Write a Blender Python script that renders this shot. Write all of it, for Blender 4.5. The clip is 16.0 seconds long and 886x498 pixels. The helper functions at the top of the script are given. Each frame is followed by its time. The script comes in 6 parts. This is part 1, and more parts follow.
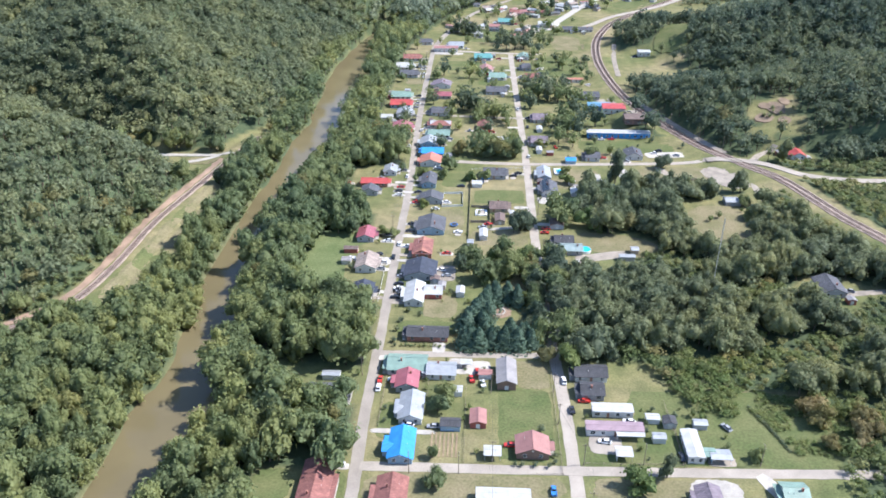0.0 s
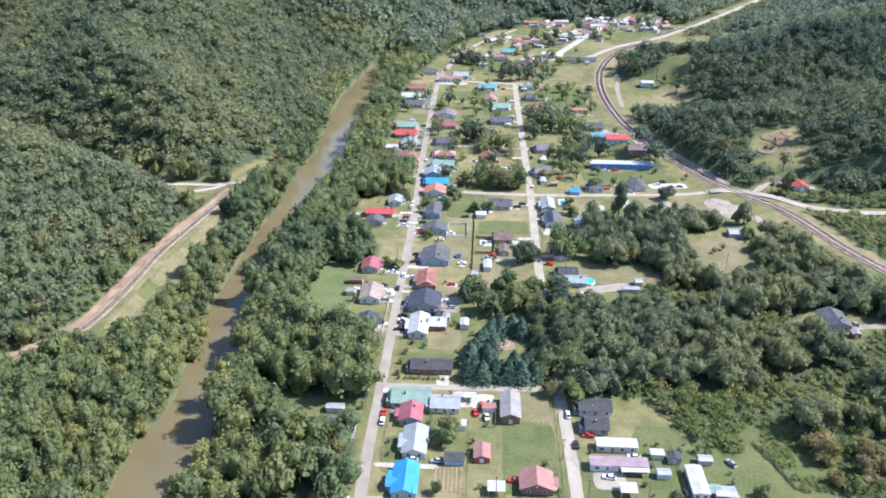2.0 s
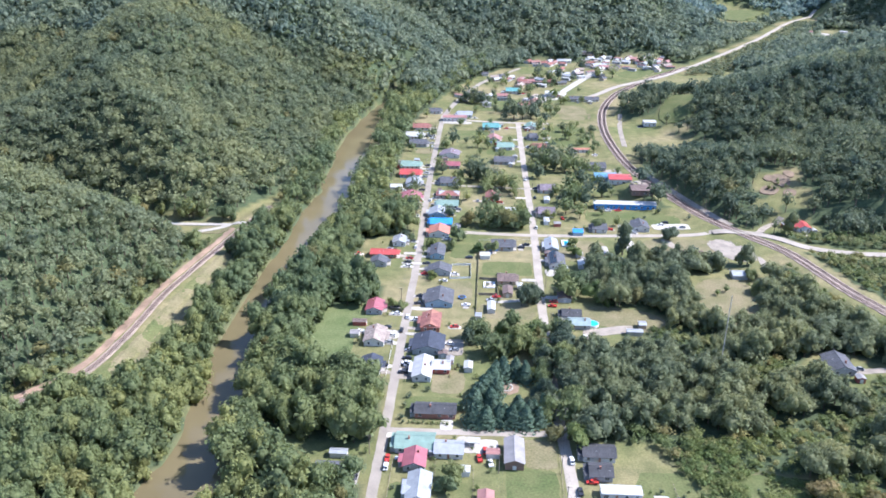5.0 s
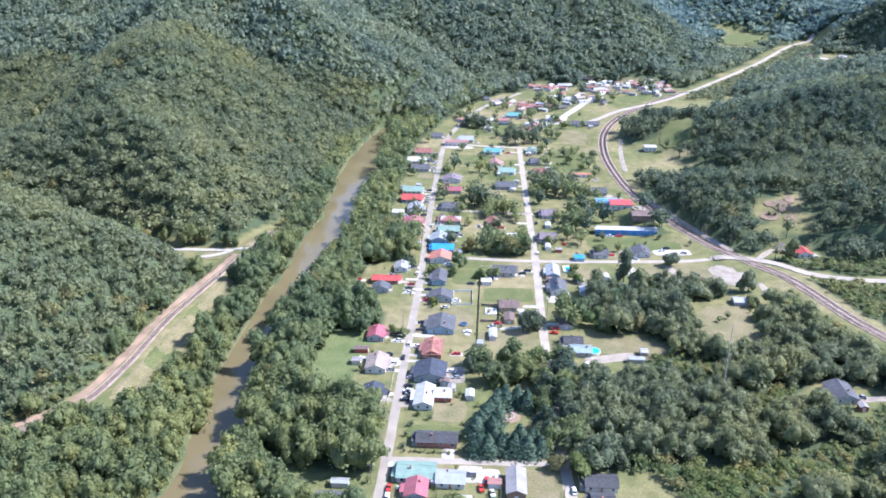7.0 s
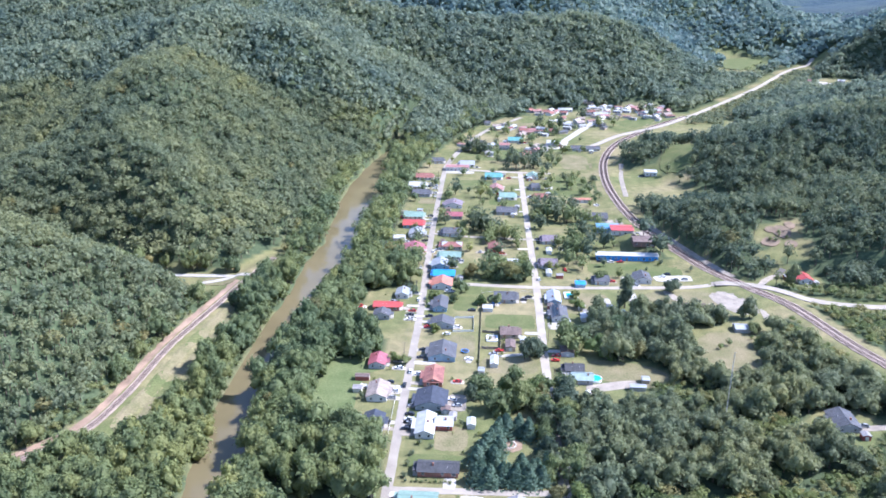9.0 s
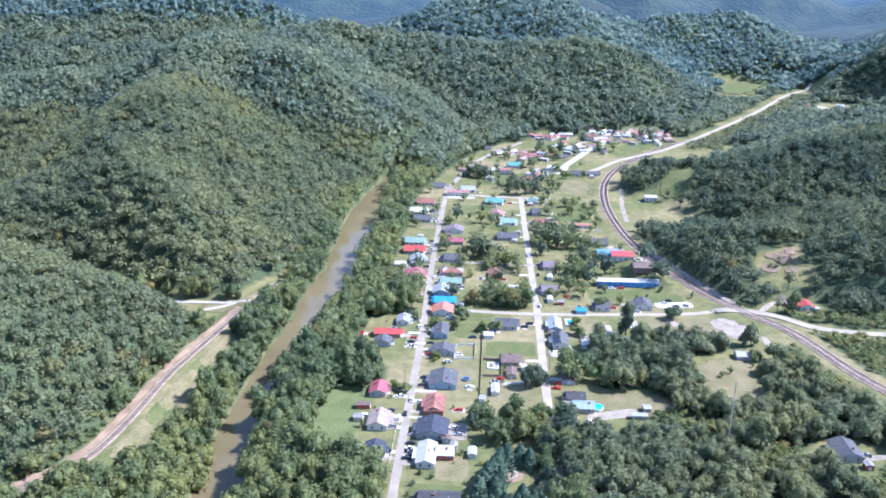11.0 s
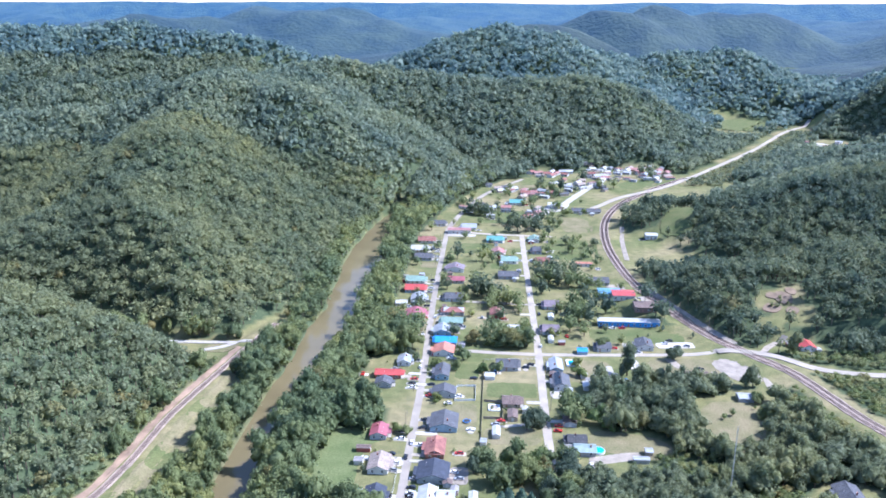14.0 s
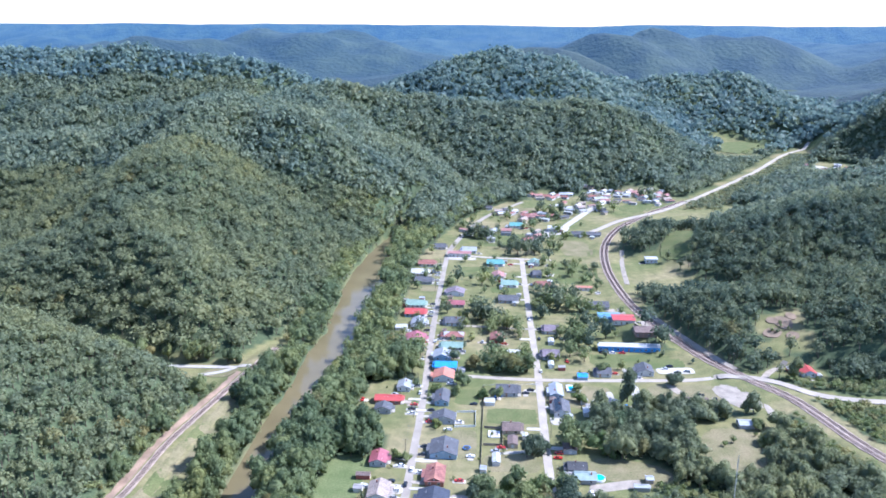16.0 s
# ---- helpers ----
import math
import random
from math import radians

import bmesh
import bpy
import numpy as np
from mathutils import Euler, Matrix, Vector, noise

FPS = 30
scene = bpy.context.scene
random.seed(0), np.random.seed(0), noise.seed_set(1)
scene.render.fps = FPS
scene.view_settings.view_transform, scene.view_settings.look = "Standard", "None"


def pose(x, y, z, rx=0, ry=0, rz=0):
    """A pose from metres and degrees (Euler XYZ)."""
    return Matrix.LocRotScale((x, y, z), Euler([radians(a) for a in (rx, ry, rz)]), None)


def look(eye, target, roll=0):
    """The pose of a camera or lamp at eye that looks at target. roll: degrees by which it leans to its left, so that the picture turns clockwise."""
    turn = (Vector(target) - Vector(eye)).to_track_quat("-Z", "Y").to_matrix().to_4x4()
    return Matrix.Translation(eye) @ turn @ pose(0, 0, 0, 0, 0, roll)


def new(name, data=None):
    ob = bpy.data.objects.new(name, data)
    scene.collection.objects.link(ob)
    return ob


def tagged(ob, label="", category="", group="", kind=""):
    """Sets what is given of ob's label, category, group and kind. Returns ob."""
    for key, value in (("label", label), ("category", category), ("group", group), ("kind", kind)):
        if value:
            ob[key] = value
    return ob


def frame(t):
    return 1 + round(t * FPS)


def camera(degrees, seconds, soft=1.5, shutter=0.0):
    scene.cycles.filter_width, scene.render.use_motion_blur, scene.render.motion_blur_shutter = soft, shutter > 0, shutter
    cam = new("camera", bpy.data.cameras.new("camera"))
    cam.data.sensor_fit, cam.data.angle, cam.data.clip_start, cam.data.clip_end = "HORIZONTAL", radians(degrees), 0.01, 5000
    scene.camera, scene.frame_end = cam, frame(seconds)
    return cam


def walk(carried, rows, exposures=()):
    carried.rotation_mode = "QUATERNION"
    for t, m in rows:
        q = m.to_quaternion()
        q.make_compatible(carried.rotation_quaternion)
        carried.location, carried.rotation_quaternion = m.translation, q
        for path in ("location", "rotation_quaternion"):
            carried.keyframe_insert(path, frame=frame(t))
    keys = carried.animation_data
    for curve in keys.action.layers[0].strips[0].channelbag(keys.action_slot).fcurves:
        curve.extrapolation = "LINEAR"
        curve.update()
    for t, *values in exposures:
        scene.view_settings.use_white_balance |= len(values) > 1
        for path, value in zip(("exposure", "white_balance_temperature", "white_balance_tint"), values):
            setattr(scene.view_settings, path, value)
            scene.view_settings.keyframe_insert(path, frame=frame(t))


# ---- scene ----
cam = camera(57.4, 16.0, soft=1.75)
# seconds, x, y, z, yaw, pitch, roll: a drone that climbs straight up and lifts its gaze
ROWS = [
    (0, 6.155, 4.106, 185.346, 2.720, -27.893, 0.152),
    (1, 6.030, 4.179, 187.035, 2.892, -26.971, 0.200),
    (2, 5.915, 4.268, 188.703, 3.032, -26.120, 0.231),
    (3, 5.811, 4.370, 190.354, 3.145, -25.320, 0.249),
    (4, 5.719, 4.482, 191.990, 3.238, -24.554, 0.255),
    (5, 5.638, 4.599, 193.616, 3.314, -23.809, 0.252),
    (6.5, 5.540, 4.779, 196.039, 3.406, -22.703, 0.235),
    (8, 5.471, 4.953, 198.452, 3.480, -21.590, 0.210),
    (9, 5.442, 5.061, 200.061, 3.524, -20.836, 0.193),
    (10, 5.427, 5.158, 201.674, 3.563, -20.072, 0.178),
    (11.5, 5.432, 5.276, 204.104, 3.618, -18.913, 0.164),
    (12.5, 5.454, 5.331, 205.737, 3.651, -18.139, 0.163),
    (13.5, 5.491, 5.364, 207.384, 3.680, -17.374, 0.173),
    (14.5, 5.545, 5.371, 209.046, 3.704, -16.631, 0.195),
    (15.25, 5.596, 5.357, 210.306, 3.717, -16.097, 0.220),
    (16, 5.657, 5.326, 211.577, 3.725, -15.589, 0.255),
]
walk(cam, [(t, pose(x, y, z, 90 + pitch, 0, yaw) @ pose(0, 0, 0, 0, 0, roll)) for t, x, y, z, yaw, pitch, roll in ROWS],
     exposures=((0, 1.13, 5900, 15), (9, 1.42, 5420, 21), (16, 1.33, 5250, 20)))

# ---- sky, sun, exposure ----
SUN_ELEVATION, SUN_AZIMUTH = 48.0, 83.0          # azimuth clockwise from +y
world = bpy.data.worlds.new("sky")
scene.world = world
world.use_nodes = True
wn = world.node_tree
sky = wn.nodes.new("ShaderNodeTexSky")
sky.sky_type, sky.sun_disc = "NISHITA", False
sky.sun_elevation, sky.sun_rotation = radians(SUN_ELEVATION), radians(SUN_AZIMUTH)
sky.air_density, sky.dust_density, sky.altitude = 1.0, 0.4, 200
wn.links.new(sky.outputs[0], wn.nodes["Background"].inputs[0])
wn.nodes["Background"].inputs[1].default_value = 0.122
sun_dir = Vector((math.cos(radians(SUN_ELEVATION)) * math.sin(radians(SUN_AZIMUTH)),
                  math.cos(radians(SUN_ELEVATION)) * math.cos(radians(SUN_AZIMUTH)), math.sin(radians(SUN_ELEVATION))))
sun = new("sun", bpy.data.lights.new("sun", "SUN"))
sun.data.energy, sun.data.angle, sun.data.color = 4.2, radians(0.6), (1.0, 0.95, 0.86)
sun.matrix_world = look(sun_dir * 900, (0, 0, 0))

# ---- materials ----
MATS = {}


def material(name, build):
    if name not in MATS:
        m = bpy.data.materials.new(name)
        m.use_nodes = True
        MATS[name] = m
        build(m.node_tree, m.node_tree.nodes["Principled BSDF"])
    return MATS[name]


def add(nt, kind, **values):
    n = nt.nodes.new("ShaderNode" + kind)
    for k, v in values.items():
        n.inputs[k.replace("_", " ")].default_value = v
    return n


def ramp(nt, fac, stops):
    r = nt.nodes.new("ShaderNodeValToRGB")
    e = r.color_ramp.elements
    while len(e) < len(stops):
        e.new(0.5)
    for el, (p, c) in zip(e, stops):
        el.position, el.color = p, (*c, 1)
    nt.links.new(fac, r.inputs[0])
    return r.outputs[0]


def blend(nt, fac, a, b, mode="MIX"):
    m = nt.nodes.new("ShaderNodeMix")
    m.data_type, m.blend_type = "RGBA", mode
    for sock, v in ((m.inputs[0], fac), (m.inputs[6], a), (m.inputs[7], b)):
        if isinstance(v, (int, float)):
            sock.default_value = v
        elif isinstance(v, tuple):
            sock.default_value = (*v, 1)
        else:
            nt.links.new(v, sock)
    return m.outputs[2]


def math_node(nt, op, a, b):
    m = nt.nodes.new("ShaderNodeMath")
    m.operation = op
    for sock, v in zip(m.inputs, (a, b)):
        if isinstance(v, (int, float)):
            sock.default_value = v
        else:
            nt.links.new(v, sock)
    return m.outputs[0]


def place(nt, local=True):
    """Object or world coordinates."""
    if local:
        return nt.nodes.new("ShaderNodeTexCoord").outputs["Object"]
    return nt.nodes.new("ShaderNodeNewGeometry").outputs["Position"]


def noisy(nt, where, scale, detail=3.0):
    n = add(nt, "TexNoise", Scale=scale, Detail=detail)
    nt.links.new(where, n.inputs["Vector"])
    return n.outputs["Fac"]


def relief(nt, bsdf, height, strength, distance=0.05):
    b = add(nt, "Bump", Strength=strength, Distance=distance)
    nt.links.new(height, b.inputs["Height"])
    nt.links.new(b.outputs[0], bsdf.inputs["Normal"])


def grainy(name, colour, rough=0.8, spread=0.25, coarse=0.25, fine=3.0, metal=0.0, bump=0.3, vary=0.12):
    """A plain surface with coarse stains, fine grain and a little difference from object to object."""
    def build(nt, b):
        w = place(nt, False)
        dark = tuple(c * (1 - spread) for c in colour)
        light = tuple(min(1, c * (1 + spread)) for c in colour)
        stains = ramp(nt, noisy(nt, w, coarse), ((0.3, dark), (0.7, light)))
        grain = ramp(nt, noisy(nt, w, fine), ((0.25, (0.75,) * 3), (0.75, (1.1,) * 3)))
        c = blend(nt, 0.8, stains, grain, "MULTIPLY")
        info = nt.nodes.new("ShaderNodeObjectInfo")
        k = math_node(nt, "ADD", math_node(nt, "MULTIPLY", info.outputs["Random"], 2 * vary), 1 - vary)
        hsv = nt.nodes.new("ShaderNodeHueSaturation")
        nt.links.new(k, hsv.inputs["Value"])
        nt.links.new(c, hsv.inputs["Color"])
        nt.links.new(hsv.outputs[0], b.inputs["Base Color"])
        b.inputs["Roughness"].default_value, b.inputs["Metallic"].default_value = rough, metal
        relief(nt, b, noisy(nt, w, fine * 2), bump)
    return material(name, build)


def ribbed(name, colour, rough=0.45, pitch=0.6, metal=0.0, axis="X"):
    """Sheet metal with raised seams, faded in patches."""
    def build(nt, b):
        o = place(nt)
        wave = add(nt, "TexWave", Scale=0.314 / pitch * 1.0, Distortion=0.0)
        wave.bands_direction = axis
        nt.links.new(o, wave.inputs["Vector"])
        seam = ramp(nt, wave.outputs["Fac"], ((0.0, (0, 0, 0)), (0.75, (0, 0, 0)), (1.0, (1, 1, 1))))
        fade = ramp(nt, noisy(nt, place(nt, False), 0.35), ((0.3, tuple(c * 0.72 for c in colour)), (0.7, colour)))
        streak = ramp(nt, noisy(nt, place(nt, False), 2.2, 5), ((0.3, (0.8,) * 3), (0.7, (1.05,) * 3)))
        c = blend(nt, 0.7, fade, streak, "MULTIPLY")
        c = blend(nt, math_node(nt, "MULTIPLY", seam, 0.25), c, tuple(x * 0.55 for x in colour))
        nt.links.new(c, b.inputs["Base Color"])
        b.inputs["Roughness"].default_value, b.inputs["Metallic"].default_value = rough, metal
        relief(nt, b, seam, 0.5, 0.04)
    return material(name, build)


def shingled(name, colour):
    """Asphalt shingles: courses with their own greys, stains from the weather."""
    def build(nt, b):
        o = place(nt)
        br = add(nt, "TexBrick", Scale=1.0, Mortar_Size=0.02, Brick_Width=0.9, Row_Height=0.28)
        nt.links.new(o, br.inputs["Vector"])
        br.inputs["Color1"].default_value = (*[c * 0.8 for c in colour], 1)
        br.inputs["Color2"].default_value = (*[c * 1.2 for c in colour], 1)
        br.inputs["Mortar"].default_value = (*[c * 0.5 for c in colour], 1)
        st = ramp(nt, noisy(nt, place(nt, False), 0.4, 5), ((0.3, (0.65,) * 3), (0.7, (1.15,) * 3)))
        c = blend(nt, 0.8, br.outputs[0], st, "MULTIPLY")
        nt.links.new(c, b.inputs["Base Color"])
        b.inputs["Roughness"].default_value = 0.9
        relief(nt, b, br.outputs["Fac"], 0.4, 0.02)
    return material(name, build)


def sided(name, colour):
    """Horizontal lap siding."""
    def build(nt, b):
        o = place(nt)
        wave = add(nt, "TexWave", Scale=0.314 / 0.2, Distortion=0.0)
        wave.bands_direction, wave.wave_profile = "Z", "SAW"
        nt.links.new(o, wave.inputs["Vector"])
        st = ramp(nt, noisy(nt, place(nt, False), 0.5, 5), ((0.3, tuple(c * 0.8 for c in colour)), (0.7, colour)))
        c = blend(nt, 0.3, st, ramp(nt, wave.outputs["Fac"], ((0.0, (0.55,) * 3), (0.3, (1, 1, 1)))), "MULTIPLY")
        nt.links.new(c, b.inputs["Base Color"])
        b.inputs["Roughness"].default_value = 0.65
        relief(nt, b, wave.outputs["Fac"], 0.3, 0.02)
    return material(name, build)


def foliage(name, shady, mid, sunny, autumn=(0.17, 0.16, 0.06), share=0.05, depth=0.7):
    """Leaves: each tree its own green by its tint, mottled within the crown, light passing through."""
    def build(nt, b):
        tint = nt.nodes.new("ShaderNodeAttribute")
        tint.attribute_name = "tint"
        info = nt.nodes.new("ShaderNodeObjectInfo")
        t = math_node(nt, "FRACT", math_node(nt, "ADD", tint.outputs["Fac"], info.outputs["Random"]), 0.0)
        w = place(nt, False)
        c = ramp(nt, t, ((0.0, shady), (0.45, mid), (1.0 - share * 1.3, sunny), (1.0, autumn)))
        big = ramp(nt, noisy(nt, w, 0.012, 4), ((0.3, (0.7, 0.79, 0.86)), (0.7, (1.22, 1.13, 0.92))))
        c = blend(nt, 0.9, c, big, "MULTIPLY")
        fine = ramp(nt, noisy(nt, w, 1.1, 4), ((0.32, (0.78,) * 3), (0.68, (1.2,) * 3)))
        c = blend(nt, 0.85, c, fine, "MULTIPLY")
        # a leaf gives back about as much light from its upper side as it lets through
        c = blend(nt, 1.0, c, (1.5, 1.4, 1.54), "MULTIPLY")
        relief(nt, b, noisy(nt, w, 1.6, 3), depth, 0.7)
        nt.links.new(c, b.inputs["Base Color"])
        b.inputs["Roughness"].default_value = 0.6
        b.inputs["Specular IOR Level"].default_value = 0.3
        tr = nt.nodes.new("ShaderNodeBsdfTranslucent")
        nt.links.new(c, tr.inputs[0])
        mix = nt.nodes.new("ShaderNodeMixShader")
        mix.inputs[0].default_value = 0.48
        nt.links.new(b.outputs[0], mix.inputs[1])
        nt.links.new(tr.outputs[0], mix.inputs[2])
        nt.links.new(mix.outputs[0], nt.nodes["Material Output"].inputs[0])
    return material(name, build)


def ground_build(nt, b):
    w = place(nt, False)
    big = ramp(nt, noisy(nt, w, 0.018, 4), ((0.36, (0.122, 0.138, 0.059)), (0.5, (0.174, 0.168, 0.08)), (0.64, (0.235, 0.204, 0.116))))
    mid = ramp(nt, noisy(nt, w, 0.14, 5), ((0.3, (0.7, 0.75, 0.7)), (0.7, (1.25, 1.2, 1.15))))
    fine = ramp(nt, noisy(nt, w, 1.3, 4), ((0.3, (0.75,) * 3), (0.7, (1.2,) * 3)))
    grass = blend(nt, 0.9, blend(nt, 0.9, big, mid, "MULTIPLY"), fine, "MULTIPLY")
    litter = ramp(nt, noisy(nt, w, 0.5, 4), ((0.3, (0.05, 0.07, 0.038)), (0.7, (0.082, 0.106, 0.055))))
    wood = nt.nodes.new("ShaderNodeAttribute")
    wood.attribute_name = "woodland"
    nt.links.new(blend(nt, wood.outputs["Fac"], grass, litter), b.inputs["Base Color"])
    b.inputs["Roughness"].default_value = 0.95
    b.inputs["Specular IOR Level"].default_value = 0.1
    relief(nt, b, noisy(nt, w, 1.5, 5), 0.6, 0.25)


def lawn(name, dry, lush):
    def build(nt, b):
        w = place(nt, False)
        big = ramp(nt, noisy(nt, w, 0.09, 4), ((0.35, lush), (0.65, dry)))
        fine = ramp(nt, noisy(nt, w, 1.1, 5), ((0.3, (0.72,) * 3), (0.7, (1.2,) * 3)))
        nt.links.new(blend(nt, 0.9, big, fine, "MULTIPLY"), b.inputs["Base Color"])
        b.inputs["Roughness"].default_value = 0.95
        b.inputs["Specular IOR Level"].default_value = 0.1
        relief(nt, b, noisy(nt, w, 2.0, 5), 0.6, 0.15)
    return material(name, build)


def water_build(nt, b):
    w = place(nt, False)
    c = ramp(nt, noisy(nt, w, 0.03, 4), ((0.3, (0.13, 0.108, 0.058)), (0.7, (0.168, 0.14, 0.076))))
    nt.links.new(c, b.inputs["Base Color"])
    b.inputs["Roughness"].default_value = 0.06
    b.inputs["IOR"].default_value = 1.33
    relief(nt, b, noisy(nt, w, 0.8, 3), 0.12, 0.05)


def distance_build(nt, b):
    """Wooded ridges kilometres off, the haze in front of them painted on as blue emission."""
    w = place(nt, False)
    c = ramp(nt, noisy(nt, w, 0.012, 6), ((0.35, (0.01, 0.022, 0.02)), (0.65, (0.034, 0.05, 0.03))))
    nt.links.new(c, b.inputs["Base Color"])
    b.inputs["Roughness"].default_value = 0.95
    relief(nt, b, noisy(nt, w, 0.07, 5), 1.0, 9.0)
    # blue glow in place of haze, stronger with distance along y
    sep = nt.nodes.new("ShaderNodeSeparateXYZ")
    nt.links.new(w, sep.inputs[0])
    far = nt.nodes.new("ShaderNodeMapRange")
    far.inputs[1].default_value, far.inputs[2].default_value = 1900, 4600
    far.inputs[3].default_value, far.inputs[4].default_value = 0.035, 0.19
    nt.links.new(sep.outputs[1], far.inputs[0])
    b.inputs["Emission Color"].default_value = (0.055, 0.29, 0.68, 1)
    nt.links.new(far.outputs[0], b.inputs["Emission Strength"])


GROUND = material("meadow_ground", ground_build)
WATER = material("muddy_water", water_build)
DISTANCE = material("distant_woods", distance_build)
LAWN_GREEN = lawn("green_lawn", (0.138, 0.146, 0.063), (0.096, 0.12, 0.046))
LAWN_DRY = lawn("dry_lawn", (0.222, 0.19, 0.112), (0.154, 0.148, 0.074))
FIELD = lawn("river_meadow", (0.148, 0.17, 0.075), (0.108, 0.138, 0.055))
ASPHALT = grainy("bleached_asphalt", (0.33, 0.29, 0.24), 0.9, 0.16, 0.12, 2.5, bump=0.2)
CONCRETE = grainy("concrete", (0.42, 0.39, 0.34), 0.85, 0.15, 0.3, 2.5)
GRAVEL = grainy("gravel", (0.3, 0.26, 0.21), 0.95, 0.25, 0.2, 3.0, bump=0.6)
BALLAST = grainy("rail_ballast", (0.31, 0.245, 0.2), 0.95, 0.3, 0.25, 3.0, bump=0.8)
SCAR = grainy("scrubby_earth", (0.19, 0.14, 0.095), 0.95, 0.35, 0.15, 1.5, bump=0.8)
CLAY = grainy("cut_clay_bank", (0.31, 0.215, 0.15), 0.95, 0.3, 0.1, 1.5, bump=0.8)
TIE = grainy("creosoted_wood", (0.19, 0.145, 0.12), 0.9, 0.3, 0.5, 4.0)
RAIL = grainy("rusty_steel", (0.19, 0.13, 0.10), 0.5, 0.2, 1.0, 4.0, metal=0.5)
BARK = grainy("bark", (0.11, 0.085, 0.06), 0.9, 0.3, 0.8, 4.0, bump=0.8)
POLE_WOOD = grainy("weathered_pole", (0.2, 0.165, 0.125), 0.9, 0.2, 0.8, 4.0)
LEAF = foliage("broadleaf", (0.114, 0.145, 0.08), (0.137, 0.17, 0.088), (0.168, 0.195, 0.093), share=0.012)
# middle distance: a lighter haze put into the leaf colour as extra blue
LEAF_UPPER_HAZED = foliage("upper_ridge_leaf", (0.11, 0.15, 0.098), (0.128, 0.17, 0.11), (0.152, 0.192, 0.118), share=0.01, autumn=(0.16, 0.18, 0.1), depth=0.4)
# far hills: distance haze painted into the leaf as a pale blue-green
LEAF_FAR_HAZED = foliage("far_hill_leaf", (0.1, 0.16, 0.137), (0.114, 0.176, 0.15), (0.13, 0.19, 0.157), share=0.01, autumn=(0.135, 0.19, 0.15), depth=0.3)
LEAF_BANK = foliage("riverside_leaf", (0.1, 0.14, 0.066), (0.135, 0.176, 0.074), (0.18, 0.21, 0.08), share=0.012)
# darker green leaf for the eastern hill and the dense town trees
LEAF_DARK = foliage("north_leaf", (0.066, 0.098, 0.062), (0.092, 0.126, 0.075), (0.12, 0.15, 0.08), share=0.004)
NEEDLE = foliage("blue_green_needles", (0.07, 0.122, 0.084), (0.09, 0.15, 0.1), (0.115, 0.178, 0.118), share=0.0, autumn=(0.115, 0.178, 0.118))
SCRUB = foliage("scrub_leaf", (0.09, 0.13, 0.045), (0.135, 0.172, 0.06), (0.19, 0.205, 0.085), share=0.1)

ROOF = {
    "teal_roof": ribbed("teal_roof", (0.24, 0.35, 0.29)), "pale_metal": ribbed("pale_metal", (0.43, 0.45, 0.46), metal=0.2),
    "crimson_roof": ribbed("crimson_roof", (0.37, 0.12, 0.14)), "blue_roof": ribbed("blue_roof", (0.05, 0.31, 0.72)),
    "pink_roof": ribbed("pink_roof", (0.38, 0.19, 0.165)), "white_metal": ribbed("white_metal", (0.53, 0.53, 0.51)),
    "grey_metal": ribbed("grey_metal", (0.32, 0.3, 0.29)), "red_metal": ribbed("red_metal", (0.5, 0.09, 0.08)),
    "mauve_metal": ribbed("mauve_metal", (0.36, 0.26, 0.285)), "turquoise_roof": ribbed("turquoise_roof", (0.14, 0.34, 0.32)), "pale_blue_roof": ribbed("pale_blue_roof", (0.15, 0.33, 0.48)),
    "orange_roof": ribbed("orange_roof", (0.5, 0.2, 0.13)), "sage_metal": ribbed("sage_metal", (0.3, 0.38, 0.37)),
    "dark_shingle": shingled("dark_shingle", (0.065, 0.066, 0.072)), "slate_shingle": shingled("slate_shingle", (0.098, 0.102, 0.115)),
    "navy_shingle": shingled("navy_shingle", (0.05, 0.06, 0.085)), "red_shingle": shingled("red_shingle", (0.27, 0.115, 0.095)),
    "brown_shingle": shingled("brown_shingle", (0.17, 0.125, 0.11)), "tan_shingle": shingled("tan_shingle", (0.33, 0.27, 0.23)),
    "purple_shingle": shingled("purple_shingle", (0.2, 0.165, 0.19)), "solar_roof": shingled("charcoal_shingle", (0.11, 0.115, 0.13)),
}
WALL = {
    "white_siding": sided("white_siding", (0.64, 0.635, 0.61)), "grey_siding": sided("grey_siding", (0.4, 0.41, 0.42)),
    "blue_siding": sided("blue_siding", (0.3, 0.42, 0.52)), "red_siding": sided("red_siding", (0.36, 0.1, 0.08)),
    "brown_siding": sided("brown_siding", (0.22, 0.14, 0.11)), "tan_siding": sided("tan_siding", (0.48, 0.4, 0.31)),
    "bright_blue": sided("bright_blue", (0.05, 0.26, 0.62)), "brick": grainy("red_brick", (0.33, 0.15, 0.11), 0.9, 0.2, 0.5, 4.0),
}
TRIM = grainy("white_trim", (0.66, 0.65, 0.62), 0.6, 0.08)
GLASS = grainy("dark_window_glass", (0.03, 0.04, 0.05), 0.08, 0.2, 0.5, 1.0, bump=0.0)
DOOR_PAINT = grainy("door_paint", (0.3, 0.16, 0.11), 0.5, 0.2)
BRICK = WALL["brick"]


